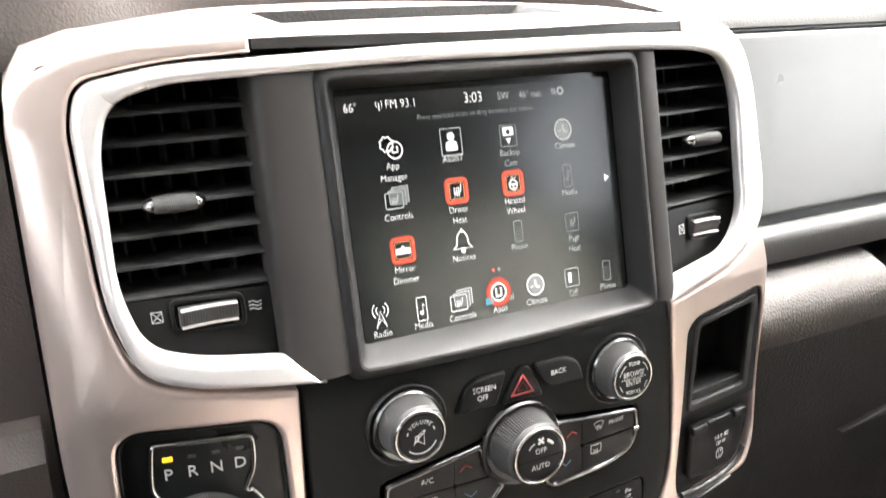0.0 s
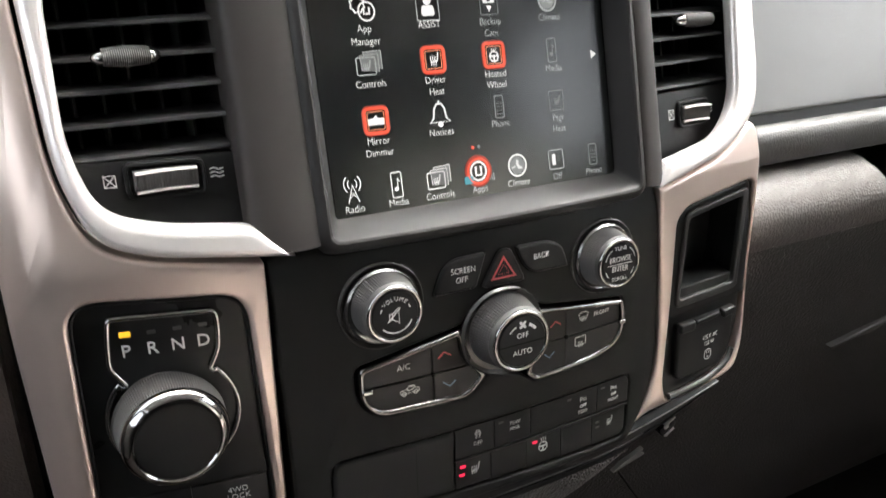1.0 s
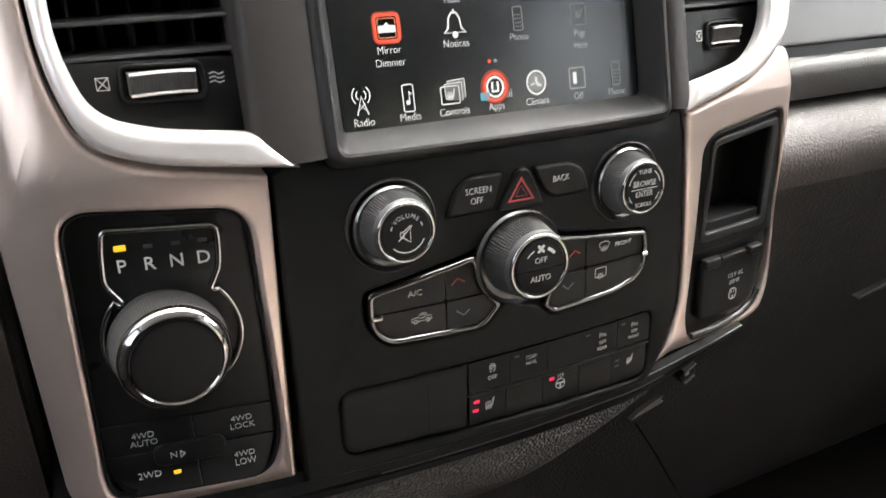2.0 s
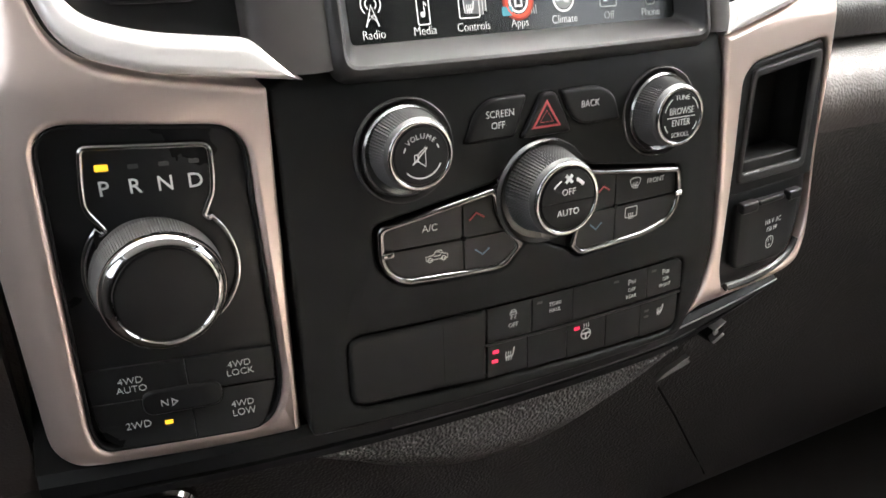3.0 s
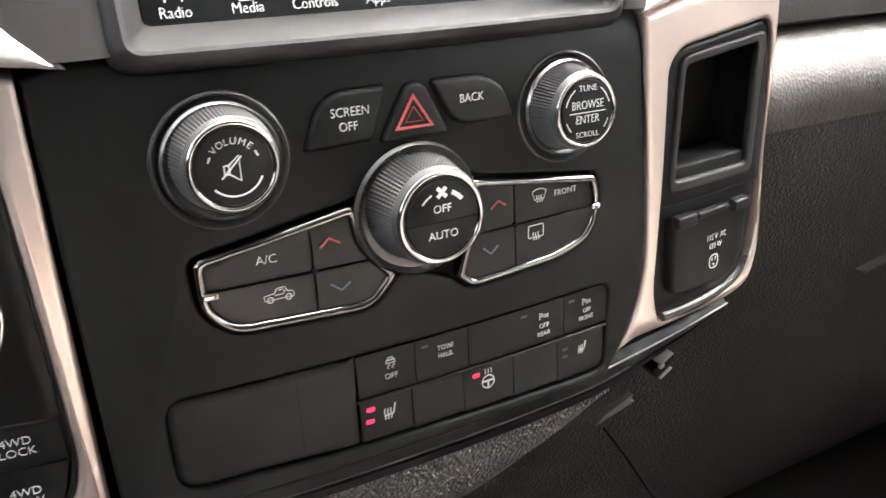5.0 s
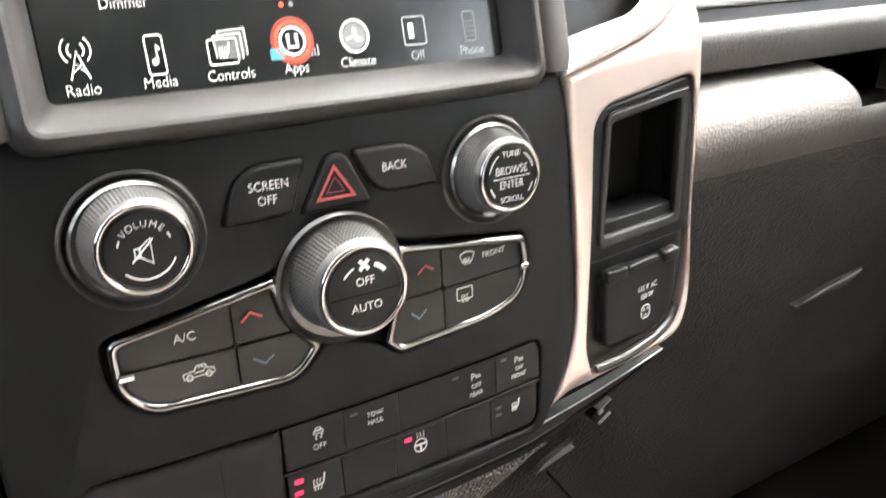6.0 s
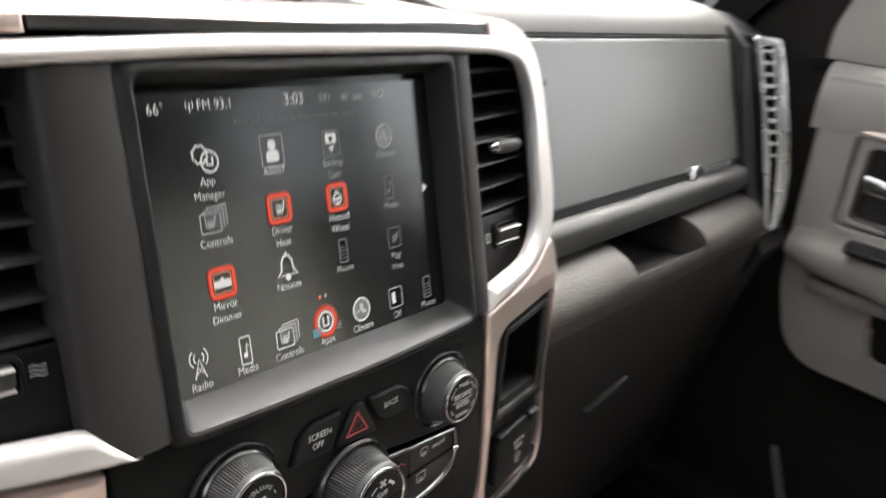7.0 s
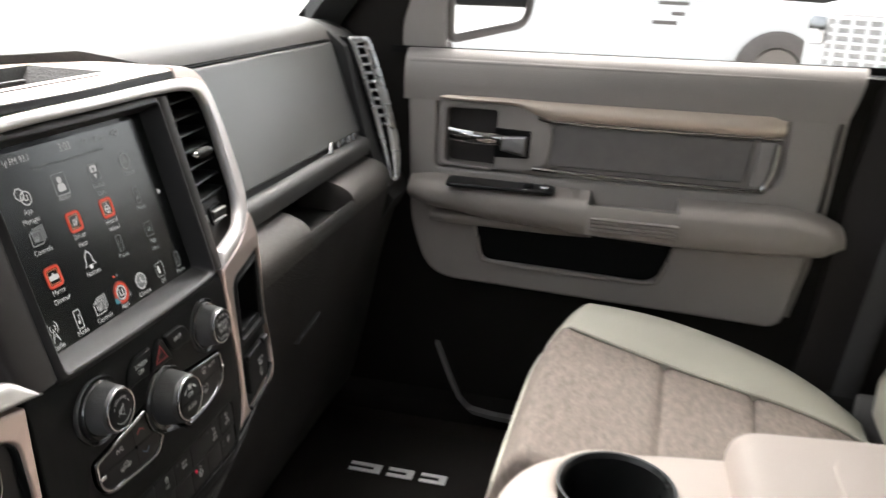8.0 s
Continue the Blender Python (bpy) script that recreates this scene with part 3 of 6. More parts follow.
RING_OUT = [(-0.112, 0.6315, 0.0), (-0.172, 0.6385, 0.03), (-0.195, 0.6465, 0.02), (-0.205, 0.676, 0.02), (-0.2075, 0.755, 0.006), (-0.203, 0.773, 0.018), (-0.169, 0.7805, 0.02), (-0.05, 0.7855, 0.02), (0.08, 0.786, 0.03), (0.155, 0.784, 0.03), (0.190, 0.776, 0.03), (0.1975, 0.745, 0.03), (0.2015, 0.69, 0.02), (0.197, 0.664, 0.02), (0.168, 0.645, 0.03), (0.1045, 0.6315, 0.0)]
RING_IN = [(0.1125, 0.6455, 0.001), (0.160, 0.653, 0.018), (0.177, 0.672, 0.016), (0.1785, 0.745, 0.02), (0.170, 0.7685, 0.02), (0.14, 0.7745, 0.02), (0.08, 0.7775, 0.02), (-0.05, 0.7775, 0.02), (-0.167, 0.7725, 0.02), (-0.191, 0.765, 0.018), (-0.197, 0.745, 0.016), (-0.1985, 0.685, 0.016), (-0.190, 0.6585, 0.02), (-0.168, 0.6515, 0.02), (-0.130, 0.6475, 0.004)]
part("vent_ring", bend(plate([fillet(RING_OUT + RING_IN, 0.0, 7)], -0.006, 0.0045, 0.004, 4)), RING, stack, "bright satin metal surround")
part("shoulder_lip", bend(plate([fillet([(0.134, 0.7940), (0.158, 0.7920, 0.02), (0.179, 0.7855, 0.02), (0.1925, 0.773, 0.02), (0.1995, 0.752, 0.02), (0.202, 0.72), (0.1985, 0.72), (0.1968, 0.747, 0.02), (0.189, 0.7745, 0.025), (0.155, 0.7828, 0.03), (0.134, 0.7846)], 0.0, 6)], -0.02, 0.0015, 0.001)), SILVER, stack, "satin silver shoulder over the vent")
CUB = fillet([(0.1240, 0.6085, 0.010), (0.132, 0.6155, 0.01), (0.1975, 0.6228, 0.009), (0.2052, 0.560, 0.02), (0.2020, 0.520, 0.02), (0.1922, 0.489, 0.016), (0.127, 0.4825, 0.010), (0.1205, 0.50, 0.01), (0.1235, 0.56, 0.01)], 0.005, 6)
right = fillet([(0.1075, 0.6305, 0.0), (0.168, 0.6435, 0.03), (0.198, 0.6625, 0.02), (0.2035, 0.63, 0.01), (0.2085, 0.55, 0.02), (0.2045, 0.515, 0.02), (0.1965, 0.488, 0.012), (0.179, 0.4775, 0.014), (0.112, 0.4715, 0.02), (0.0935, 0.4682, 0.002), (0.107, 0.489, 0.03), (0.1145, 0.515, 0.03), (0.1145, 0.55, 0.02)], 0.0, 6)


def wrap(bm):
    """The outer side of the trim rolls away towards the glove box."""
    for v in bm.verts:
        v.co.y += 90 * max(0, v.co.x - 0.198) ** 2
    return bm


bm = bend(plate([right, CUB], -0.04, 0.002, 0.0025, 3), step=0.004)
for v in bm.verts:  # the foot of the trim turns under
    v.co.y += 40 * max(0, 0.492 - v.co.z) ** 2 * min(1, max(0, (v.co.x - 0.085) / 0.03))
part("right_trim", wrap(bm), SILVER, stack, "satin silver trim around the cubby")

face = fillet([(-0.1225, 0.4702, 0.003), (0.092, 0.4685, 0.003), (0.106, 0.489, 0.03), (0.1135, 0.515, 0.03), (0.1135, 0.55, 0.02), (0.1068, 0.634, 0.0), (-0.1110, 0.634, 0.0), (-0.1250, 0.6285, 0.001)], 0.0, 6)
BANK = fillet([(-0.1035, 0.4795, 0.009), (0.090, 0.4725, 0.008), (0.0925, 0.5165, 0.007), (-0.1035, 0.5165, 0.008)], 0.0)
CLIM = fillet([(-0.0885, 0.567, 0.005), (-0.0875, 0.5475, 0.010), (-0.077, 0.5365, 0.01), (-0.024, 0.5345, 0.006), (-0.012, 0.547, 0.004), (0.011, 0.539, 0.003), (0.018, 0.5325, 0.004), (0.062, 0.5345, 0.012), (0.0815, 0.541, 0.012), (0.0855, 0.557, 0.008), (0.083, 0.5695, 0.004), (0.024, 0.5785, 0.003), (-0.004, 0.594, 0.015), (-0.029, 0.578, 0.003)], 0.0)
bm = bend(plate([face, BANK, CLIM], -0.03, 0.0, 0.0015, 2))
for z in (0.614, 0.618, 0.622, 0.626, 0.630):
    bmesh.ops.bisect_plane(bm, geom=bm.verts[:] + bm.edges[:] + bm.faces[:], plane_co=(0, 0, z), plane_no=(0, 0, 1))
for v in bm.verts:  # rolls back under the screen
    v.co.y += 11 * max(0, v.co.z - 0.613) ** 2
part("faceplate", bm, BLACK, stack, "matt black faceplate")

# rolled pillars either side of the screen
for s, pts in ((-1, [(-0.1305, -0.016), (-0.1300, -0.004), (-0.1275, 0.0012), (-0.120, 0.0030), (-0.110, 0.0030), (-0.102, 0.0016), (-0.0968, -0.0012)]), (1, [(0.0932, -0.0012), (0.098, 0.0018), (0.104, 0.0026), (0.1095, 0.0012), (0.1120, -0.004), (0.1122, -0.016)])):
    prof = [(p.x, p.y) for p in curve_pts([(a, b, 0) for a, b in pts], 4)]
    rings = []
    for i in range(17):
        z = 0.634 + 0.141 * i / 16
        rings.append([(x, stack_y(x, z) - d, z) for x, d in prof] + [(prof[-1][0], stack_y(prof[-1][0], z) + 0.02, z), (prof[0][0], stack_y(prof[0][0], z) + 0.02, z)])
    part("screen_pillar", loft(rings), COLUMN, stack, "warm grey rolled pillar beside the screen", 50)

# recess rings, knobs
DARK_RING = [(0.0225, -0.004), (0.0232, 0.0008), (0.0228, 0.0016), (0.0222, 0.0019), (0.0214, 0.0012), (0.0205, -0.0005), (0.0195, -0.003)]


def knob(name, x, z, r, h, parent, label, base=0.0, n=164, side=RUBBER, flare=1.40, ring=0.080, cross=True, band=None):
    """A turned knob: knurled side, chrome ring (or a sloped chrome band) and a flat black cap."""
    prof = [(r * (flare + 0.02), base)] + [(r * (flare - (flare - 1.21) * j / 15), base + h * (0.08 + 0.74 * j / 15)) for j in range(16)] + [(r * 1.10, base + h * 0.95), (r * 1.02, base + h * 0.955)]
    k = part(name, seat_on(lathe(x, z, prof, n, 0.042 if cross else 0.022, range(2, 16), cross), x, z), side, parent, label, 12)
    edge = [(r * a, base + h * b) for a, b in band] if band else [(r * (1.15 - ring + ring * math.cos(radians(a))), base + h * 0.955 + ring * r * math.sin(radians(a))) for a in range(-30, 211, 20)]
    part("chrome_ring", seat_on(lathe(x, z, edge, 96), x, z), CHROME, k)
    part("cap", seat_on(lathe(x, z, [(r * 0.965, base + h * 0.90), (r * 0.96, base + h * 0.985), (r * 0.94, base + h * 1.004), (r * 0.90, base + h * 1.01)], 72), x, z), BUTTON, k)
    return k


def ink(bm, x, z, parent, mat=WHITE_INK, name="lettering"):
    return part(name, seat_on(bm, x, z), mat, parent)


for x, z, r in ((-0.072, 0.5985, 1.0), (0.0645, 0.5990, 0.97)):
    part("knob_collar", seat_on(lathe(x, z, [(a * r, b) for a, b in DARK_RING], 72), x, z), COLLAR, stack, "dark collar round a knob")
    part("knob_seat", seat_on(lathe(x, z, [(0.0178 * r, -0.002), (0.0198 * r, 0.0), (0.0198 * r, 0.0026), (0.0190 * r, 0.0036), (0.0180 * r, 0.0030)], 72), x, z), DARKCHROME, stack, "smoked chrome seat ring of a knob")
H1 = 0.0175
vol = knob("volume_knob", -0.072, 0.600, 0.0127, H1, stack, "ribbed grey volume knob")
t = H1 * 1.015
ink(merged(*[writing(c, 0.0031, -0.072 + 0.0081 * math.cos(radians(a)), 0.600 + 0.0081 * math.sin(radians(a)), t, rot=radians(a - 90)) for c, a in zip("VOLUME", (134, 117, 102, 86, 66, 48))], stroke(arc(-0.072, 0.6, 0.0081, 149, 163), 0.0006, t), stroke(arc(-0.072, 0.6, 0.0081, 18, 31), 0.0006, t)), -0.072, 0.600, vol)
ink(merged(stroke([(-0.0752, 0.5980), (-0.0752, 0.6008), (-0.0737, 0.6008), (-0.0703, 0.6035), (-0.0703, 0.5955), (-0.0737, 0.5980)], 0.0006, t, True), stroke([(-0.0737, 0.5980), (-0.0737, 0.6008)], 0.0005, t), stroke([(-0.0762, 0.5968), (-0.0695, 0.6032)], 0.0006, t), stroke(arc(-0.072, 0.6, 0.0092, 222, 334), 0.0006, t)), -0.072, 0.600, vol, name="speaker_symbol")
TX, TZ = 0.0633, 0.5998
tune = knob("tune_knob", TX, TZ, 0.0124, H1, stack, "ribbed grey tuning knob")
ink(merged(writing("BROWSE", 0.0046, TX, TZ + 0.0025, t, squeeze=0.82), writing("ENTER", 0.0046, TX, TZ - 0.003, t, squeeze=0.82), stroke([(TX - 0.0085, TZ - 0.0003), (TX + 0.0085, TZ - 0.0003)], 0.0004, t), writing("TUNE", 0.0033, TX, TZ + 0.0088, t), writing("SCROLL", 0.0031, TX, TZ - 0.0088, t), stroke(arc(TX, TZ, 0.0104, 125, 165), 0.0005, t), stroke(arc(TX, TZ, 0.0104, 15, 55), 0.0005, t), stroke(arc(TX, TZ, 0.0104, 200, 222), 0.0005, t), stroke(arc(TX, TZ, 0.0104, 318, 340), 0.0005, t)), TX, TZ, tune)

for name, pts, rad in (("screen_off_button", [(-0.0442, 0.5980), (-0.0195, 0.5985), (-0.0135, 0.6168), (-0.0325, 0.6165, 0.006), (-0.0392, 0.6115, 0.006)], 0.002), ("hazard_button", [(-0.0165, 0.597), (0.0110, 0.597), (0.0015, 0.6165), (-0.0055, 0.6165)], 0.003), ("back_button", [(0.0045, 0.6165, 0.003), (0.026, 0.6165, 0.007), (0.0350, 0.6115, 0.004), (0.0392, 0.5992, 0.002), (0.0165, 0.5995, 0.006), (0.0105, 0.604, 0.006)], 0.002)):
    out = fillet(pts, rad)
    b = part(name, bend(plate([out], -0.004, 0.0026, 0.0016, 3)), BUTTON, stack, "raised black " + name.replace("_", " "))
    grow = [Vector(p) for p in out]
    mid = sum(grow, Vector((0, 0))) / len(grow)
    part("gap", bend(plate([[mid + (p - mid) * 1.06 for p in grow]], -0.004, 0.0004, 0.0003)), CAVITY, b)
    if name[0] == "s":
        part("lettering", bend(merged(writing("SCREEN", 0.0045, -0.0275, 0.6098, 0.0027, squeeze=0.9), writing("OFF", 0.0045, -0.0285, 0.6048, 0.0027, squeeze=0.9))), WHITE_INK, b)
    elif name[0] == "b":
        part("lettering", bend(writing("BACK", 0.0045, 0.0205, 0.6090, 0.0027, squeeze=0.9)), WHITE_INK, b)
    else:
        part("triangle", bend(merged(stroke([(-0.0105, 0.6015), (0.0035, 0.6015), (-0.0035, 0.6125)], 0.0021, 0.0027, True), stroke([(-0.0070, 0.6035), (0.0000, 0.6035), (-0.0035, 0.6088)], 0.0004, 0.0027, True))), RED_INK, b, "red warning triangle")

# ---- climate controls ----
clim = thing("climate_panel", (-0.004, 0.02, 0.535), "black climate control panel with chrome outline and dial", "control panel")
part("back_plate", bend(plate([CLIM], -0.012, -0.003, 0.0005)), CAVITY, clim)


def inset(pts, w, r=0.0, n=7):
    """The rounded outline of a polygon's corners and that of the polygon drawn in by w, both anticlockwise."""
    q = [(p[0], p[1], p[2] if len(p) > 2 else r) for p in pts]
    if sum(q[i - 1][0] * q[i][1] - q[i][0] * q[i - 1][1] for i in range(len(q))) < 0:
        q.reverse()
    small = []
    for i, (x, z, rad) in enumerate(q):
        a = (Vector((x, z)) - Vector(q[i - 1][:2])).normalized()
        b = (Vector(q[(i + 1) % len(q)][:2]) - Vector((x, z))).normalized()
        na, nb = Vector((-a.y, a.x)), Vector((-b.y, b.x))
        m = (na + nb) / max(0.35, 1 + na.dot(nb))
        small.append((x + m.x * w, z + m.y * w, max(0.0012, rad - 0.5 * w)))
    return fillet(q, 0.0, n), fillet(small, 0.0, n)


def ringed(outline, w, d0, d1, bev):
    """An outline with a like one inside it, w narrower."""
    k = len(outline)
    inner = []
    for i in range(k):
        a, b = (outline[i] - outline[i - 1]).normalized(), (outline[(i + 1) % k] - outline[i]).normalized()
        n = Vector((-(a.y + b.y), a.x + b.x))
        n = n.normalized() if n.length > 1e-6 else Vector((-a.y, a.x))
        inner.append(outline[i] + n * w)
    return plate([outline, inner], d0, d1, bev, 2), inner


LEFT = [(-0.0285, 0.5765, 0.003), (-0.0865, 0.5665, 0.004), (-0.0865, 0.5475, 0.010), (-0.077, 0.5375, 0.010), (-0.0245, 0.5355, 0.006), (-0.0135, 0.547, 0.003), (-0.0255, 0.560, 0.02)]
RIGHT = [(0.0195, 0.5775, 0.002), (0.0185, 0.560, 0.01), (0.012, 0.5395, 0.002), (0.0185, 0.5335, 0.004), (0.062, 0.5355, 0.014), (0.0805, 0.5415, 0.012), (0.0845, 0.557, 0.006), (0.082, 0.5685, 0.003)]
for name, o, cx, cz in (("left_control", LEFT, -0.0455, 0.5545), ("right_control", RIGHT, 0.040, 0.555)):
    outer, inner = inset(o, 0.0031)
    bm = plate([outer, inner], -0.006, 0.0021, 0.0015, 4)
    rim = part(name, bend(bm, step=0.006), RIMCHROME, clim, "chrome outlined button group")
    for sx in (0, 1):
        for sz in (0, 1):
            bm = plate([inner], -0.006, 0.0002 + 0.0006 * (1 - sz), 0.0004)
            for lim, axis, keep in ((cx, 0, sx), (cz, 2, sz)):
                no = [0, 0, 0]
                no[axis] = 1
                co = [0, 0, 0]
                co[axis] = lim + (0.00035 if keep else -0.00035)
                res = bmesh.ops.bisect_plane(bm, geom=bm.verts[:] + bm.edges[:] + bm.faces[:], plane_co=co, plane_no=no, clear_inner=bool(keep), clear_outer=not keep)
                bmesh.ops.holes_fill(bm, edges=[e for e in res["geom_cut"] if isinstance(e, bmesh.types.BMEdge)])
            part("button", bend(bm), GLOSS, rim)
    if name[0] == "l":
        part("tab", bend(plate([rect(-0.0855, 0.5522, -0.0795, 0.5552, 0.001)], 0, 0.003, 0.001)), CHROME, rim)
    else:
        part("tab", bend(plate([rect(0.0790, 0.5535, 0.0838, 0.5562, 0.001)], 0, 0.003, 0.001)), CHROME, rim)
    part("pivot", bend(plate([circle(cx, cz, 0.0013, 16)], 0, 0.0012, 0.0004)), CAVITY, rim)
K = 0.0010
part("lettering", bend(writing("A/C", 0.0046, -0.062, 0.5625, K)), WHITE_INK, clim)
TRUCK = [(-5.4, -1.6), (-5.6, 0.4), (-1.6, 0.9), (-0.6, 2.7), (2.4, 2.9), (3.4, 1.0), (5.6, 0.6), (5.8, -1.4)]
part("truck_symbol", bend(merged(stroke([(-0.0592 + 0.00094 * a, 0.5488 + 0.00094 * b) for a, b in TRUCK], 0.00045, K, True), stroke(circle(-0.0624, 0.5474, 0.00105, 12), 0.00045, K, True), stroke(circle(-0.0558, 0.5475, 0.00105, 12), 0.00045, K, True), stroke([(-0.0606, 0.5489), (-0.0576, 0.5490), (-0.0569, 0.5500), (-0.0580, 0.5508), (-0.0592, 0.5506)], 0.0004, K))), WHITE_INK, clim)
part("up_arrow", bend(stroke([(-0.0425, 0.5630), (-0.0390, 0.5660), (-0.0350, 0.5635)], 0.0010, K)), RED_INK, clim, "red chevron")
part("down_arrow", bend(stroke([(-0.0400, 0.5485), (-0.0360, 0.5455), (-0.0325, 0.5480)], 0.0009, K)), BLUE_INK, clim, "blue chevron")
part("up_arrow", bend(stroke([(0.0285, 0.5640), (0.0320, 0.5668), (0.0355, 0.5645)], 0.0010, K)), RED_INK, clim, "red chevron")
part("down_arrow", bend(stroke([(0.0245, 0.5485), (0.0280, 0.5455), (0.0315, 0.5485)], 0.0009, K)), BLUE_INK, clim, "blue chevron")
part("lettering", bend(writing("FRONT", 0.0036, 0.0655, 0.5645, K)), WHITE_INK, clim)


def heat_lines(x, z, s, d):
    return [stroke([(x + i * s, z - 1.4 * s), (x + i * s + 0.3 * s, z - 0.6 * s), (x + i * s - 0.3 * s, z + 0.4 * s), (x + i * s, z + 1.2 * s)], 0.0005, d) for i in (-1, 0, 1)]


SCREEN = [(-4.2, 2.0), (-2.2, 3.0), (0.0, 3.3), (2.2, 3.0), (4.2, 2.0), (2.6, -2.0), (1.2, -1.5), (-1.2, -1.5), (-2.6, -2.0)]
part("front_demist_symbol", bend(merged(stroke([(0.0520 + 0.00085 * a, 0.5652 + 0.00085 * b) for a, b in SCREEN], 0.0005, K, True), *heat_lines(0.0520, 0.5640, 0.0012, K))), WHITE_INK, clim)
part("rear_demist_symbol", bend(merged(stroke(rect(0.0464, 0.5478, 0.0540, 0.5530, 0.0007), 0.0005, K, True), *heat_lines(0.0502, 0.5484, 0.0013, K))), WHITE_INK, clim)
part("dial_collar", seat_on(lathe(-0.004, 0.5705, [(0.0245, -0.006), (0.0255, 0.002), (0.0245, 0.0035), (0.0225, 0.002)], 72), -0.004, 0.5705), COLLAR, clim, "dark satin collar")
dial = knob("fan_dial", -0.004, 0.572, 0.0149, 0.0215, clim, "large ribbed grey fan dial")
t = 0.0215 * 1.015
part("split", seat_on(plate([rect(-0.0180, 0.5707, 0.0100, 0.5713)], t - 0.001, t + 0.0001), -0.004, 0.572), CAVITY, dial)
fan = [stroke([(-0.004, 0.5815), (-0.004 + 0.0024 * math.cos(radians(a)), 0.5815 + 0.0024 * math.sin(radians(a)))], 0.0016, t) for a in (45, 135, 225, 315)]
ink(merged(writing("OFF", 0.0042, -0.004, 0.5755, t), writing("AUTO", 0.0043, -0.004, 0.5660, t), *fan, stroke(arc(-0.004, 0.572, 0.0098, 114, 142), 0.0007, t), stroke(arc(-0.004, 0.572, 0.0098, 38, 66), 0.0018, t)), -0.004, 0.572, dial)

# ---- switch bank ----
bank = thing("switch_bank", (0, 0.015, 0.475), "two rows of black push switches beside a blank tray", "switch panel")
part("recess", bend(plate([BANK], -0.016, -0.006, 0.0005)), CAVITY, bank)
part("blank_tray", bend(plate([fillet([(-0.1035, 0.480, 0.009), (-0.0336, 0.4787), (-0.0336, 0.5164), (-0.1035, 0.5165, 0.008)], 0.0003)], -0.014, 0.0004, 0.0030, 4)), BLANK, bank, "smooth black blank cover")
part("blank_seam", bend(plate([rect(-0.0571, 0.4835, -0.0568, 0.5130)], -0.002, 0.00044)), CAVITY, bank)
part("divider", bend(plate([[Vector(p) for p in ((-0.040, 0.4958), (0.0915, 0.4948), (0.0915, 0.4962), (-0.040, 0.4972))]], -0.012, -0.0002, 0.0004)), BUTTON, bank)
top_x = [-0.057, -0.0332, -0.008, 0.0165, 0.066, 0.0915]
low_x = [-0.0332, -0.0105, 0.0135, 0.0385, 0.0625, 0.0895]
for row, xs in enumerate((top_x, low_x)):
    for a, b in zip(xs, xs[1:]):
        lo = 0.4782 - 0.031 * max(0, a + 0.034) if row else 0.4975
        hi = 0.4955 if row else 0.5158
        if row == 0 and a < -0.05:
            continue
        last = b > 0.085
        out = fillet([(a + 0.0001, lo), (b - 0.0001, lo, 0.006 if last and row else 0.0), (b - 0.0001, hi, 0.006 if last and not row else 0.0), (a + 0.0001, hi)], 0.0002, 4)
        part("switch", bend(plate([out], -0.010, -0.0006, 0.0003)), BUTTON, bank)
S = -0.0004
bank_ink = [
    writing("OFF", 0.0033, -0.0188, 0.5042, S), writing("TOW/", 0.0031, 0.0057, 0.5100, S, squeeze=0.88), writing("HAUL", 0.0031, 0.0057, 0.5066, S, squeeze=0.88),
    merged(writing("P", 0.0046, 0.0535, 0.5100, S), *[stroke([(0.0552 + k, 0.5090), (0.0552 + k, 0.5108)], 0.0005, S) for k in (0, 0.0010, 0.0020)]), writing("OFF", 0.0031, 0.0552, 0.5055, S), writing("REAR", 0.0031, 0.0550, 0.5017, S),
    merged(writing("P", 0.0044, 0.0775, 0.5102, S), *[stroke([(0.0792 + k, 0.5092), (0.0792 + k, 0.5110)], 0.0005, S) for k in (0, 0.0010, 0.0020)]), writing("OFF", 0.0029, 0.0793, 0.5060, S, squeeze=0.9), writing("FRONT", 0.0029, 0.0790, 0.5025, S, squeeze=0.9),
]
for k in (bank_ink[:1], bank_ink[1:3], bank_ink[3:6], bank_ink[6:]):
    part("lettering", bend(merged(*k)), WHITE_INK, bank)
CAR = [(-2.4, 0.2), (-2.2, 1.6), (-1.5, 2.0), (-1.1, 3.2), (1.1, 3.2), (1.5, 2.0), (2.2, 1.6), (2.4, 0.2)]
SKID = [(0.0, -0.4), (0.9, -1.1), (-0.5, -2.0), (0.4, -2.9)]
part("stability_symbol", bend(merged(stroke([(-0.0188 + 0.0008 * a, 0.5098 + 0.0008 * b) for a, b in CAR], 0.0006, S, True), stroke([(-0.0203, 0.5112), (-0.0173, 0.5112)], 0.0007, S), *[stroke([(-0.0188 + 0.0008 * (a + k), 0.5098 + 0.0008 * b) for a, b in SKID], 0.0005, S) for k in (-1.4, 1.2)])), WHITE_INK, bank)


def seat_symbol(x, z, s, d):
    return merged(stroke([(x + 2.6 * s, z + 3.0 * s), (x + 1.9 * s, z - 0.6 * s), (x - 1.6 * s, z - 1.2 * s)], 0.0008, d), *[stroke([(x + k * s, z - 2.6 * s), (x + (k + 0.4) * s, z - 1.2 * s), (x + (k - 0.2) * s, z + 0.2 * s), (x + (k + 0.2) * s, z + 1.6 * s)], 0.0005, d) for k in (-1.3, -0.2, 0.9)])


part("seat_heat_symbol", bend(seat_symbol(-0.0213, 0.4885, 0.0012, S)), WHITE_INK, bank)
part("seat_heat_symbol", bend(seat_symbol(0.0762, 0.4880, 0.0010, S)), WHITE_INK, bank)
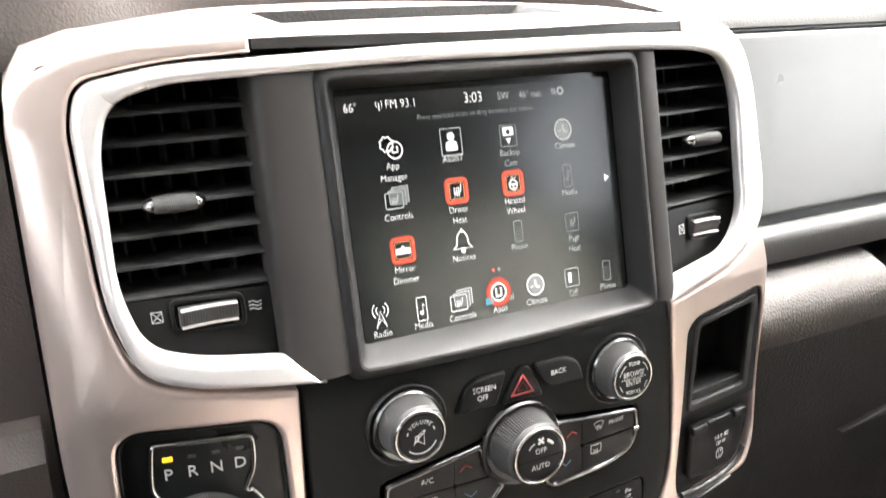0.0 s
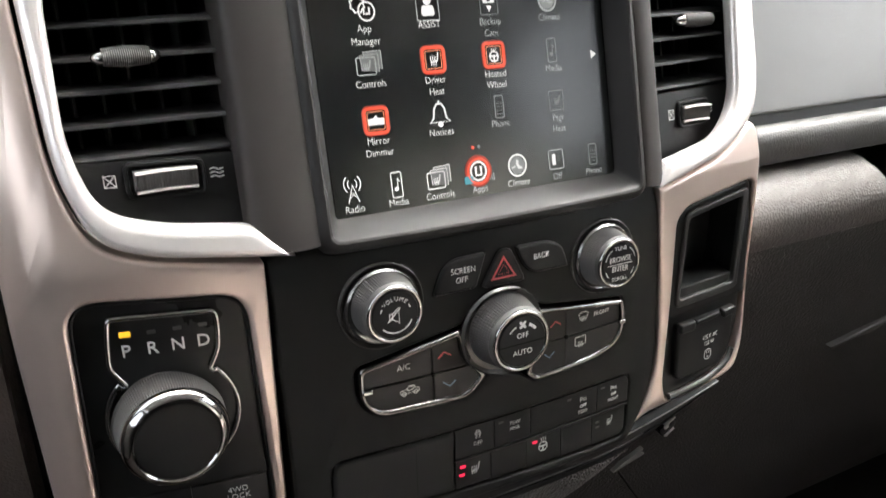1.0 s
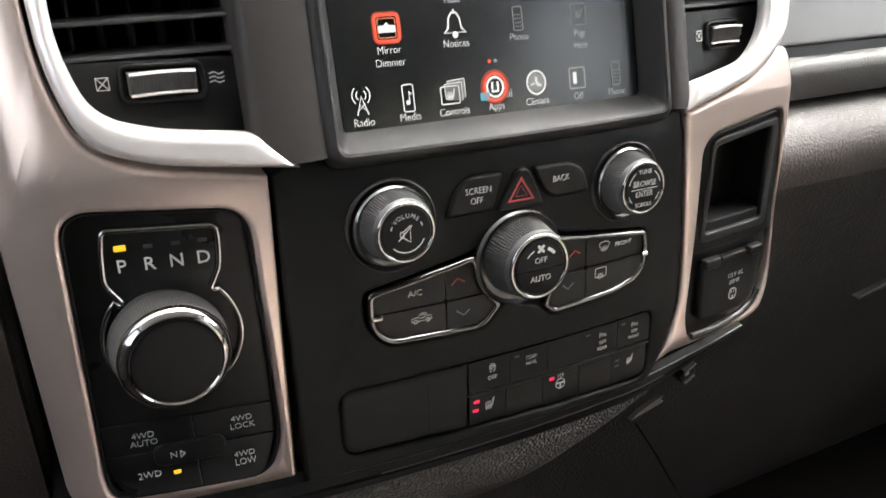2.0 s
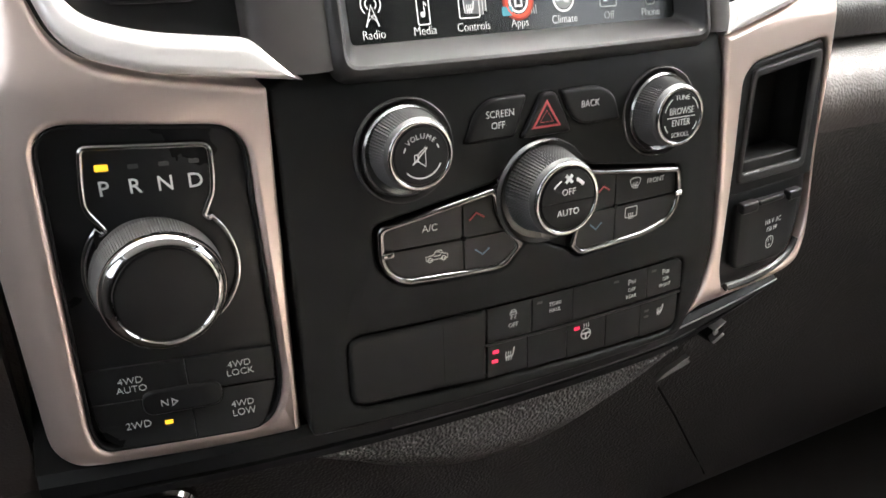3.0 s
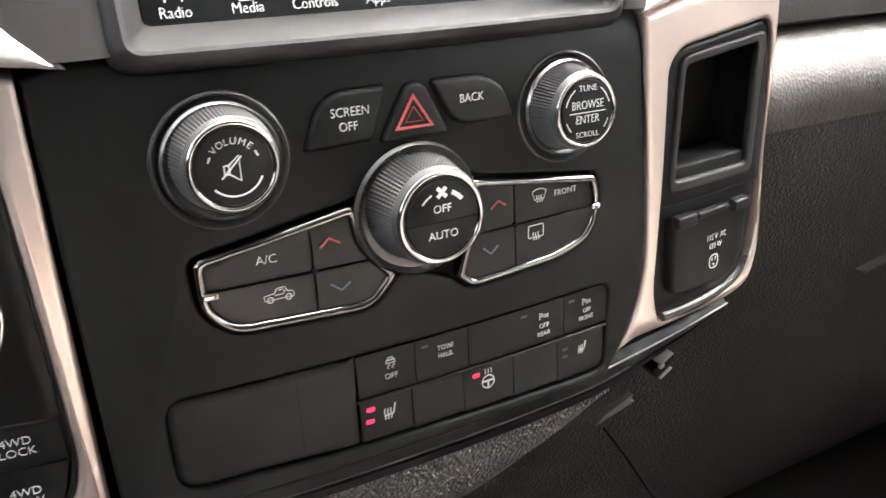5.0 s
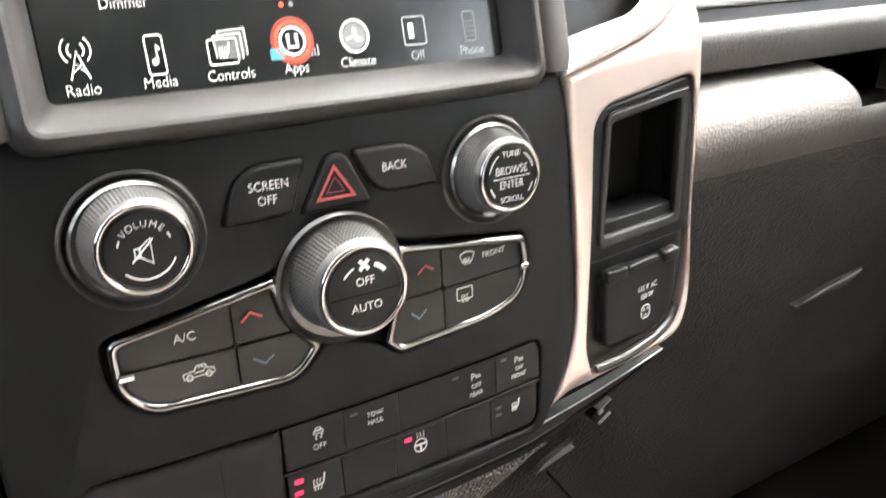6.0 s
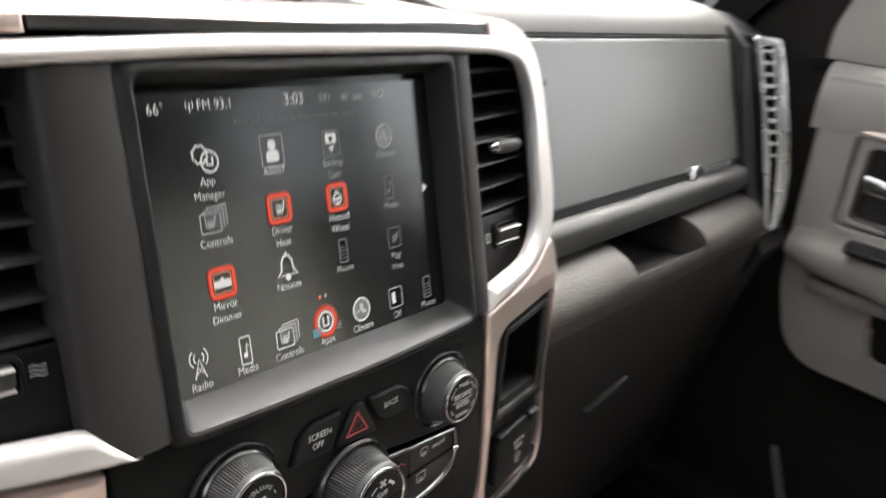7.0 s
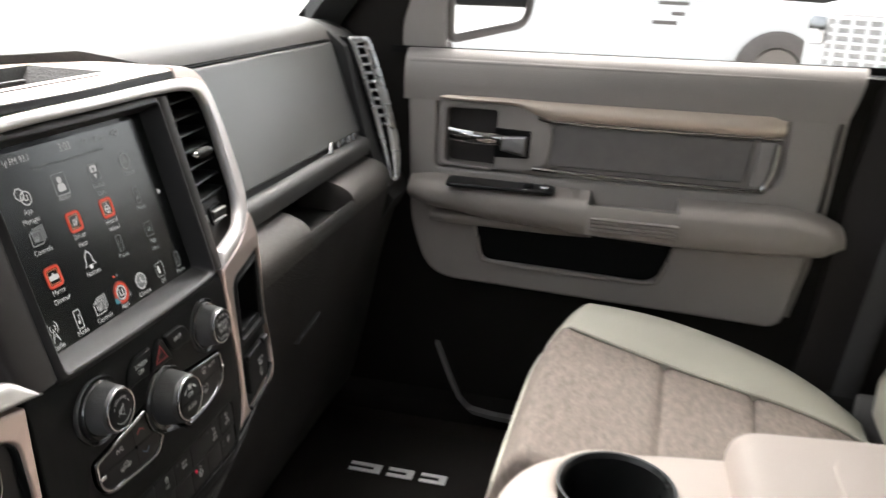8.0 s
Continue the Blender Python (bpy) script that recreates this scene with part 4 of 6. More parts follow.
part("wheel_heat_symbol", bend(merged(stroke(circle(0.0255, 0.4878, 0.0030, 20), 0.0006, S, True), stroke([(0.0228, 0.4882), (0.0282, 0.4882)], 0.0010, S), stroke([(0.0255, 0.4880), (0.0255, 0.4850)], 0.0010, S), *[stroke([(0.0255 + k, 0.4915), (0.0258 + k, 0.4928), (0.0254 + k, 0.4940)], 0.0004, S) for k in (-0.0015, 0, 0.0015)])), WHITE_INK, bank)
for x, z in ((-0.0286, 0.4918), (-0.0292, 0.4866), (0.0197, 0.4922)):
    part("indicator_lamp", bend(plate([rect(x - 0.0017, z - 0.0009, x + 0.0017, z + 0.0009, 0.0003)], -0.003, S)), LED_RED, bank, "lit red indicator lamp")
for x, z in ((-0.0035, 0.5125), (0.0445, 0.5125), (0.0705, 0.5125), (0.0670, 0.4900), (0.0670, 0.4865)):
    part("indicator_lamp", bend(plate([rect(x - 0.0015, z - 0.0006, x + 0.0015, z + 0.0006)], -0.003, S)), RUBBER, bank, "unlit indicator lamp")

# ---- gear selector ----
gear = thing("gear_selector", (-0.173, 0.03, 0.48), "rotary gear selector in a black panel, P lit", "gear selector")
part("panel", bend(plate([GEAR], -0.02, -0.0035, 0.001)), GLOSS, gear)
part("rim", bend(ringed(list(reversed(GEAR)) if sum(GEAR[i - 1].x * GEAR[i].y - GEAR[i].x * GEAR[i - 1].y for i in range(len(GEAR))) < 0 else list(GEAR), 0.0014, -0.01, 0.0008, 0.0006)[0]), BUTTON, gear)
neck = [(-0.1962, 0.6135, 0.004), (-0.1488, 0.6110, 0.005), (-0.1486, 0.601, 0.004), (-0.1495, 0.5905, 0.004), (-0.1542, 0.5814, 0.001)]
a0, a1 = 44, -224
body = [(-0.1735 + 0.0300 * math.cos(radians(a0 + (a1 - a0) * i / 48)), 0.5610 + 0.0300 * math.sin(radians(a0 + (a1 - a0) * i / 48))) for i in range(49)]
keyhole = fillet([*neck, *body, (-0.1929, 0.5792, 0.001), (-0.1988, 0.5885, 0.004), (-0.1980, 0.601, 0.004)], 0.0, 5)
area = sum(keyhole[i - 1].x * keyhole[i].y - keyhole[i].x * keyhole[i - 1].y for i in range(len(keyhole)))
if area < 0:
    keyhole.reverse()
bm, inner = ringed(keyhole, 0.0024, -0.006, -0.0004, 0.0011)
part("keyhole_rim", bend(bm, step=0.006), CHROME, gear, "chrome keyhole outline")
part("window", bend(plate([inner], -0.006, -0.0026, 0.0003)), GLOSS, gear)
dial = knob("shift_dial", -0.1758, 0.5580, 0.0196, 0.022, gear, "grey ribbed rotary dial with chrome band", base=-0.004, n=260, flare=1.29, cross=False, band=[(1.20, 0.74), (1.225, 0.78), (1.225, 0.82), (1.19, 0.90), (1.12, 0.975), (1.05, 1.02), (0.995, 1.03), (0.965, 1.005), (0.955, 0.96)])
G = -0.0024
for c, x in zip("PRND", (-0.190, -0.179, -0.168, -0.157)):
    part("letter", bend(writing(c, 0.0082, x + 0.0005, 0.5955, G, weight=0.004)), WHITE_INK, gear)
    part("gear_lamp", bend(plate([rect(x - (0.0024 if c == "P" else 0.0019) + 0.001, 0.6025, x + (0.0024 if c == "P" else 0.0019) + 0.001, 0.6050 if c == "P" else 0.6042, 0.0006)], -0.004, G)), LED_AMBER if c == "P" else RUBBER, gear, "lit amber gear lamp" if c == "P" else "unlit gear lamp")
# four-wheel-drive keys
DRIVE_KEYS = [[(-0.2100, 0.5050), (-0.1716, 0.5040), (-0.1716, 0.5202), (-0.2105, 0.5208)], [(-0.1714, 0.5042), (-0.1355, 0.5032), (-0.1355, 0.5192), (-0.1714, 0.5200)], [(-0.2075, 0.4855, 0.010), (-0.1718, 0.4838), (-0.1718, 0.5038), (-0.2100, 0.5048)], [(-0.1714, 0.4838), (-0.141, 0.4830, 0.010), (-0.1355, 0.5028), (-0.1714, 0.5038)]]


def flare(bm):
    """The lower keys swing out at the foot."""
    for v in bm.verts:
        v.co.y -= 34 * max(0, 0.4945 - v.co.z) ** 2
    return bm


for k in DRIVE_KEYS:
    bm = bend(plate([fillet(k, 0.0003, 5)], -0.012, -0.0022, 0.0004))
    for z in (0.494, 0.491, 0.488, 0.485):
        bmesh.ops.bisect_plane(bm, geom=bm.verts[:] + bm.edges[:] + bm.faces[:], plane_co=(0, 0, z), plane_no=(0, 0, 1))
    part("drive_key", flare(bm), GLOSS, gear)
part("neutral_key", bend(plate([rect(-0.1905, 0.4965, -0.1585, 0.5080, 0.005)], -0.006, -0.0008, 0.0012)), GLOSS, gear)
W = -0.0018
for pair, x, z in ((("4WD", "AUTO"), -0.1935, 0.5142), (("4WD", "LOCK"), -0.1500, 0.5138), (("4WD", "LOW"), -0.1507, 0.4945)):
    part("lettering", flare(bend(merged(writing(pair[0], 0.0043, x, z, W), writing(pair[1], 0.0043, x, z - 0.004, W)))), WHITE_INK, gear)
part("lettering", flare(bend(writing("2WD", 0.0045, -0.1935, 0.4930, W))), WHITE_INK, gear)
part("lettering", bend(merged(writing("N", 0.0045, -0.1820, 0.5020, -0.0006), stroke([(-0.1790, 0.5004), (-0.1790, 0.5036), (-0.1771, 0.5020)], 0.0010, -0.0006, True))), WHITE_INK, gear)
part("drive_lamp", flare(bend(plate([rect(-0.1832, 0.4912, -0.1799, 0.4928, 0.0005)], -0.004, W))), LED_AMBER, gear, "lit amber lamp")

# ---- cubby and mains outlet ----
cub = thing("storage_cubby", (0.16, 0.03, 0.545), "open black storage cubby in the silver trim", "cubby")
UPPER = fillet([(0.1240, 0.6075, 0.010), (0.133, 0.6150, 0.008), (0.1970, 0.6218, 0.008), (0.2047, 0.560, 0.01), (0.2042, 0.5415, 0.001), (0.1228, 0.5425, 0.001)], 0.005)
HOLE = fillet([(0.1325, 0.5545), (0.1855, 0.5535), (0.1885, 0.6115), (0.1365, 0.6070)], 0.003)
part("frame", wrap(bend(plate([UPPER, HOLE], -0.012, -0.001, 0.0022, 3), step=0.004)), BUTTON, cub)
MID = fillet([(0.1290, 0.5490), (0.1905, 0.5480), (0.1945, 0.6165), (0.1330, 0.6112)], 0.005)
part("inner_frame", bend(plate([MID, HOLE], -0.004, 0.0006, 0.0012)), BEZEL, cub, "dark grey raised inner frame")
hole = list(HOLE)
rings = [[(p.x, stack_y(p.x, p.y) + d, p.y) for p in hole] for d in (0.003, 0.026)]
bm = loft(rings, cap=False)
bm.faces.new(bm.verts[len(hole) :])
part("pocket", bm, BUTTON, cub, "shallow black pocket")
part("lip", bend(plate([fillet([(0.1335, 0.5530), (0.1850, 0.5520), (0.1855, 0.5595), (0.1335, 0.5605)], 0.001)], -0.02, -0.002, 0.001)), BUTTON, cub)
outlet = thing("mains_outlet", (0.16, 0.02, 0.49), "closed black mains outlet flap with white print", "outlet")
LOWER = fillet([(0.1228, 0.5415, 0.001), (0.2042, 0.5405, 0.001), (0.2015, 0.520, 0.02), (0.1912, 0.4895, 0.014), (0.127, 0.4832, 0.009), (0.1212, 0.50, 0.01)], 0.005)
part("frame", wrap(bend(plate([LOWER], -0.03, -0.0045, 0.001), step=0.004)), GLOSS, outlet)
FLAP = fillet([(0.1335, 0.4965, 0.006), (0.1335, 0.5355, 0.003), (0.1905, 0.5335, 0.003), (0.1885, 0.505, 0.01), (0.1785, 0.4945, 0.008)], 0.003)
flap = part("flap", bend(plate([FLAP], -0.006, 0.0008, 0.0022, 3)), BUTTON, outlet, "hinged black flap")
part("hinge", bend(merged(plate([rect(0.1335, 0.5315, 0.1470, 0.5375, 0.001)], -0.002, 0.0035, 0.001), plate([rect(0.1500, 0.5330, 0.1720, 0.5360, 0.001)], -0.002, 0.0020, 0.0008), plate([rect(0.1760, 0.5310, 0.1880, 0.5365, 0.001)], -0.002, 0.0035, 0.001))), BUTTON, flap)
part("bottom_lip", bend(tube([(p.x, -0.001, p.y) for p in curve_pts([(0.1275, 0.4885, 0), (0.150, 0.4880, 0), (0.172, 0.4905, 0), (0.186, 0.4965, 0), (0.1905, 0.504, 0)], 6)], 0.0022)), BEZEL, outlet, "rounded lower lip")
part("lettering", bend(merged(writing("115 V  AC", 0.0042, 0.1655, 0.5205, 0.0009, squeeze=0.85), writing("150 W", 0.0042, 0.1650, 0.5158, 0.0009, squeeze=0.85))), WHITE_INK, flap)
part("plug_symbol", bend(merged(stroke(rect(0.1612, 0.5040, 0.1678, 0.5110, 0.003), 0.0007, 0.0009, True), stroke([(0.1632, 0.5080), (0.1632, 0.5098)], 0.0007, 0.0009), stroke([(0.1657, 0.5080), (0.1657, 0.5098)], 0.0007, 0.0009), stroke([(0.1640, 0.5062), (0.1645, 0.5052), (0.1652, 0.5062)], 0.0007, 0.0009))), WHITE_INK, flap)

# ---- touch screen ----
screen = thing("touch_screen", (0, 0.04, 0.64), "recessed touch screen showing lit app icons", "screen")


def fine(x0, z0, x1, z1, r, d, n=14, flat=False):
    """A rounded rectangle with points along its sides, so that it follows the bow."""
    o = rect(x0, z0, x1, z1, r, 5)
    out = []
    for i, p in enumerate(o):
        q = o[(i + 1) % len(o)]
        out.append(p)
        if (q - p).length > 0.02:
            out += [p.lerp(q, j / n) for j in range(1, n)]
    return [(p.x, stack_y(0 if flat else p.x, p.y) - d, p.y) for p in out]


loops = [fine(-0.1015, 0.6275, 0.0975, 0.7785, 0.010, -0.002), fine(-0.0995, 0.6295, 0.0955, 0.7768, 0.009, 0.0012), fine(-0.0975, 0.6318, 0.0935, 0.7748, 0.008, 0.0028), fine(-0.0955, 0.6340, 0.0917, 0.7728, 0.006, 0.0032), fine(-0.0942, 0.6352, 0.0904, 0.7716, 0.005, 0.0024), fine(-0.0932, 0.6360, 0.0896, 0.7708, 0.004, 0.0005), fine(-0.0870, 0.6395, 0.0850, 0.7640, 0.003, -0.0155, flat=True), fine(-0.0865, 0.6398, 0.0845, 0.7635, 0.003, -0.020, flat=True)]
part("bezel", loft(loops, cap=False), BEZEL, screen, "dark grey recessed bezel", 30)
part("glass", bend(plate([rect(-0.0885, 0.6370, 0.0865, 0.7665, 0.002)], -0.022, -0.0165, 0.0003), flat=True), GLASS_BLACK, screen, "black reflective glass")
part("display", bend(plate([rect(-0.0862, 0.6385, 0.0835, 0.7605, 0.0006)], -0.018, -0.0162), flat=True), DISPLAY, screen, "hazy anti-glare display")
D = -0.0159


def show(bm, mat, name="icon", parent=None):
    return part(name, bend(moved(bm, Matrix.Translation((-0.0012, 0, 0))), flat=True), mat, parent or screen)


def word(text, x, z, mat=UI_WHITE, size=0.0049):
    return show(writing(text, size, x, z, D, squeeze=0.92, thick=0.00005), mat, "caption")


C, R = (-0.0581, -0.0229, 0.0127, 0.0494), (0.7336, 0.7085, 0.6827)
word("66\u00b0", -0.0774, 0.7545, UI_WHITE, 0.0062)
word("FM 93.1", -0.0495, 0.7550, UI_WHITE, 0.0060)
show(merged(stroke([(-0.0618, 0.7525), (-0.0618, 0.7560)], 0.0006, D), stroke(arc(-0.0618, 0.7555, 0.0018, 130, 230, 6), 0.0004, D), stroke(arc(-0.0618, 0.7555, 0.0018, -50, 50, 6), 0.0004, D)), UI_WHITE)
word("3:03", -0.0068, 0.7550, UI_WHITE, 0.0076)
word("SW", 0.0121, 0.7547, UI_DIM, 0.0056)
word("46\u00b0 out.", 0.0300, 0.7544, UI_DIM, 0.0052)
word("Press and hold icons to drag to menu bar below.", -0.0050, 0.7473, UI_FAINT, 0.0040)
show(merged(*heat_lines(0.0455, 0.7550, 0.0012, D)), UI_DIM)
show(stroke(circle(0.0500, 0.7550, 0.0018, 16), 0.0009, D, True), UI_DIM)
word("App", C[0], 0.7248)
word("Manager", C[0], 0.7190)
word("ASSIST", C[1], 0.7250, UI_WHITE, 0.0047)
word("Backup", C[2], 0.7248, UI_DIM)
word("Cam", C[2], 0.7192, UI_DIM)
word("Climate", C[3] + 0.0004, 0.7252, UI_DIM)
word("Controls", C[0], 0.6996)
word("Driver", C[1], 0.6988)
word("Heat", C[1], 0.6932)
word("Heated", C[2], 0.6991)
word("Wheel", C[2], 0.6937)
word("Media", C[3] + 0.0004, 0.6993, UI_DIM)
word("Mirror", C[0], 0.6731)
word("Dimmer", C[0], 0.6676)
word("Notices", C[1], 0.6735)
word("Phone", C[2], 0.6742, UI_DIM)
word("Psgr", C[3] + 0.0004, 0.6736, UI_DIM)
word("Heat", C[3] + 0.0004, 0.6678, UI_DIM)
BX = (-0.0749, -0.0514, -0.0277, -0.0040, 0.0203, 0.0457, 0.0709)
for tx, x, m in zip(("Radio", "Media", "Controls", "Apps", "Climate", "Off", "Phone"), BX, (UI_WHITE,) * 5 + (UI_DIM, UI_DIM)):
    word(tx, x, 0.6430, m, 0.0050)


def filled(outline, d=0.0):
    return plate([outline], D + d - 0.0001, D + d + 0.00005)


def cards(x, z, m):
    """Three stacked cards, the front one carrying a seat."""
    for k, mat in ((2, UI_CARD), (1, UI_CARD)):
        o = [Vector(q) for q in ((x - 0.0055 + 0.0018 * k, z - 0.0034 + 0.0014 * k), (x + 0.0035 + 0.0017 * k, z - 0.0042 + 0.0012 * k), (x + 0.0035 + 0.0017 * k, z + 0.0040 + 0.0014 * k), (x - 0.0062 + 0.0019 * k, z + 0.0036 + 0.0014 * k))]
        show(filled(o, -0.00012 * k), mat, "icon_card")
        show(stroke(o[2:] + o[:1], 0.0005, D - 0.00010 * k), m, "icon_frame")
        show(stroke(o[1:3], 0.0005, D - 0.00010 * k), m, "icon_frame")
    show(merged(stroke(rect(x - 0.0065, z - 0.004, x + 0.0035, z + 0.004, 0.001), 0.0006, D, True), seat_symbol(x - 0.0015, z, 0.0009, D)), m)


def phone(x, z, m):
    show(merged(stroke(rect(x - 0.0026, z - 0.0055, x + 0.0026, z + 0.0055, 0.001), 0.0006, D, True), *[stroke([(x + a - 0.0003, z + b), (x + a + 0.0003, z + b)], 0.0006, D) for a in (-0.0013, 0.0, 0.0013) for b in (-0.0036, -0.0018, 0.0, 0.0018)]), m)


def music(x, z, m):
    show(merged(stroke(rect(x - 0.0028, z - 0.0060, x + 0.0028, z + 0.0060, 0.001), 0.0006, D, True), stroke([(x + 0.0005, z - 0.002), (x + 0.0005, z + 0.003), (x + 0.0016, z + 0.0015)], 0.0007, D), plate([circle(x - 0.0003, z - 0.002, 0.0011, 14)], D - 0.0001, D + 0.0001)), m)


def climate(x, z, m):
    """A pale ring round a grey disc with a seated figure and an air arrow."""
    figure = [(-0.6, 3.0), (0.9, 2.4), (0.7, 1.0), (1.4, -0.6), (3.0, -1.0), (2.8, -2.0), (0.4, -1.8), (-0.8, 0.6)]
    show(stroke(circle(x, z, 0.0055, 30), 0.0011, D, True), m)
    show(filled(circle(x, z, 0.0046, 28), -0.0001), UI_FAINT, "icon_card")
    show(merged(filled([Vector((x + 0.0010 * a, z + 0.0010 * b)) for a, b in figure]), stroke([(x - 0.0036, z - 0.0010), (x - 0.0012, z - 0.0004)], 0.0008, D)), m)


def red_box(x, z):
    show(stroke(rect(x - 0.0063, z - 0.0061, x + 0.0063, z + 0.0061, 0.0028), 0.0022, D - 0.0002, True), UI_HALO, "icon_glow")
    show(stroke(rect(x - 0.0059, z - 0.0057, x + 0.0059, z + 0.0057, 0.0022), 0.0016, D, True), UI_RED, "icon_frame")
    show(stroke(rect(x - 0.0044, z - 0.0042, x + 0.0044, z + 0.0042, 0.001), 0.0004, D, True), UI_AMBER, "icon_frame")


gearpts = [(C[0] - 0.0022 + (0.0040 if i % 2 else 0.0032) * math.cos(math.pi * i / 8), R[0] + 0.0022 + (0.0040 if i % 2 else 0.0032) * math.sin(math.pi * i / 8)) for i in range(16)]
show(merged(stroke(gearpts, 0.0009, D, True), stroke(circle(C[0] + 0.0022, R[0] - 0.0010, 0.0042, 24), 0.0009, D, True), stroke([(C[0] + 0.0008, R[0] + 0.0008), (C[0] + 0.0008, R[0] - 0.0022), (C[0] + 0.0036, R[0] - 0.0022), (C[0] + 0.0036, R[0] + 0.0008)], 0.0010, D)), UI_WHITE)
show(stroke(rect(C[1] - 0.0062, R[0] - 0.0066, C[1] + 0.0062, R[0] + 0.0070, 0.0004), 0.0005, D, True), UI_DIM, "icon_frame")
show(merged(plate([circle(C[1], R[0] + 0.0028, 0.0022, 20)], D - 0.0001, D + 0.0001), plate([fillet([(C[1] - 0.0038, R[0] - 0.0045), (C[1] + 0.0038, R[0] - 0.0045), (C[1] + 0.0032, R[0] + 0.0005), (C[1] - 0.0032, R[0] + 0.0005)], 0.0018)], D - 0.0001, D + 0.0001)), UI_WHITE)
show(merged(stroke(rect(C[2] - 0.0052, R[0] - 0.0055, C[2] + 0.0052, R[0] + 0.0058, 0.001), 0.0005, D, True)), UI_FAINT, "icon_frame")
show(merged(plate([rect(C[2] - 0.0034, R[0] + 0.0002, C[2] + 0.0034, R[0] + 0.0048, 0.0008), circle(C[2], R[0] + 0.0022, 0.0014, 16)], D - 0.0001, D + 0.0001), plate([[Vector(q) for q in ((C[2] - 0.0016, R[0] - 0.0012), (C[2] + 0.0016, R[0] - 0.0012), (C[2], R[0] - 0.0042))]], D - 0.0001, D + 0.0001)), UI_WHITE)
climate(C[3], R[0] + 0.0004, UI_DIM)
cards(C[0], R[1] - 0.0006, UI_DIM)
red_box(C[1], R[1])
show(seat_symbol(C[1], R[1], 0.0011, D), UI_WHITE)
red_box(C[2], R[1])
show(merged(stroke(circle(C[2], R[1] - 0.0008, 0.0025, 20), 0.0008, D, True), stroke([(C[2] - 0.0024, R[1] - 0.0006), (C[2] + 0.0024, R[1] - 0.0006)], 0.0009, D), stroke([(C[2], R[1] - 0.0008), (C[2], R[1] - 0.0030)], 0.0009, D), *[stroke([(C[2] + k, R[1] + 0.0022), (C[2] + k + 0.0003, R[1] + 0.0032)], 0.0005, D) for k in (-0.0013, 0, 0.0013)]), UI_WHITE)
music(C[3], R[1], UI_FAINT)
show(plate([[Vector(q) for q in ((0.0755, 0.7025), (0.0790, 0.7048), (0.0755, 0.7071))]], D - 0.0001, D + 0.0001), UI_WHITE, "page_arrow")
red_box(C[0], R[2])
show(merged(filled(fillet([(C[0] - 0.0042, R[2] - 0.0020), (C[0] + 0.0042, R[2] - 0.0020), (C[0] + 0.0042, R[2] + 0.0010), (C[0] + 0.0012, R[2] + 0.0012), (C[0], R[2] + 0.0026), (C[0] - 0.0012, R[2] + 0.0012), (C[0] - 0.0042, R[2] + 0.0010)], 0.0005)), *[stroke([(C[0] + k, R[2] - 0.0020), (C[0] + k + 0.0010, R[2] + 0.0008)], 0.0003, D + 0.0001) for k in (-0.003, -0.0012, 0.0006, 0.0024)]), UI_WHITE)
bell = [(-0.0058, -0.0042), (-0.0036, -0.0022), (-0.0030, 0.0022), (-0.0014, 0.0046), (0.0014, 0.0046), (0.0030, 0.0022), (0.0036, -0.0022), (0.0058, -0.0042)]
show(merged(stroke([(C[1] + a, R[2] + b) for a, b in bell], 0.0010, D, True), plate([circle(C[1], R[2] - 0.0052, 0.0015, 14)], D - 0.0001, D + 0.0001), stroke([(C[1], R[2] + 0.005), (C[1], R[2] + 0.0062)], 0.001, D)), UI_WHITE)
phone(C[2], R[2], UI_FAINT)
show(merged(stroke(rect(C[3] - 0.0045, R[2] - 0.005, C[3] + 0.0045, R[2] + 0.005, 0.0006), 0.0004, D, True), seat_symbol(C[3], R[2], 0.0009, D)), UI_FAINT)
for x, m in ((-0.0059, UI_RED), (-0.0023, UI_FAINT)):
    show(plate([circle(x, 0.6642, 0.0009, 12)], D - 0.0001, D + 0.0001), m, "page_dot")
BZ = 0.6515
show(merged(stroke([(BX[0] - 0.0028, BZ - 0.0052), (BX[0], BZ + 0.0030), (BX[0] + 0.0028, BZ - 0.0052)], 0.0007, D), stroke([(BX[0] - 0.0022, BZ - 0.0034), (BX[0] + 0.0012, BZ - 0.0008), (BX[0] - 0.0012, BZ - 0.0008), (BX[0] + 0.0022, BZ - 0.0034)], 0.0005, D), *[stroke(arc(BX[0], BZ + 0.0034, r, a, a + 100, 8), 0.0006, D) for r in (0.0024, 0.0044) for a in (-50, 130)]), UI_WHITE)
music(BX[1], BZ, UI_WHITE)
cards(BX[2], BZ - 0.0008, UI_WHITE)
show(stroke(circle(BX[3], BZ + 0.0006, 0.0070, 32), 0.0026, D - 0.0002, True), UI_HALO, "icon_glow")
show(stroke(circle(BX[3], BZ + 0.0006, 0.0064, 32), 0.0017, D, True), UI_RED, "icon_frame")
show(merged(stroke(circle(BX[3], BZ + 0.0006, 0.0046, 28), 0.0012, D, True), stroke([(BX[3] - 0.0016, BZ + 0.0030), (BX[3] - 0.0016, BZ - 0.0014), (BX[3] + 0.0016, BZ - 0.0014), (BX[3] + 0.0016, BZ + 0.0030)], 0.0013, D)), UI_WHITE)
show(plate([rect(BX[3] - 0.0088, BZ - 0.0052, BX[3] - 0.0036, BZ - 0.0014, 0.0006)], D - 0.0001, D + 0.0002), UI_TEAL)
show(merged(*[stroke([(BX[3] + 0.0066 + i * 0.0012, BZ - 0.005), (BX[3] + 0.0066 + i * 0.0012, BZ - 0.0035 + i * 0.0012)], 0.0005, D) for i in range(3)]), UI_DIM)
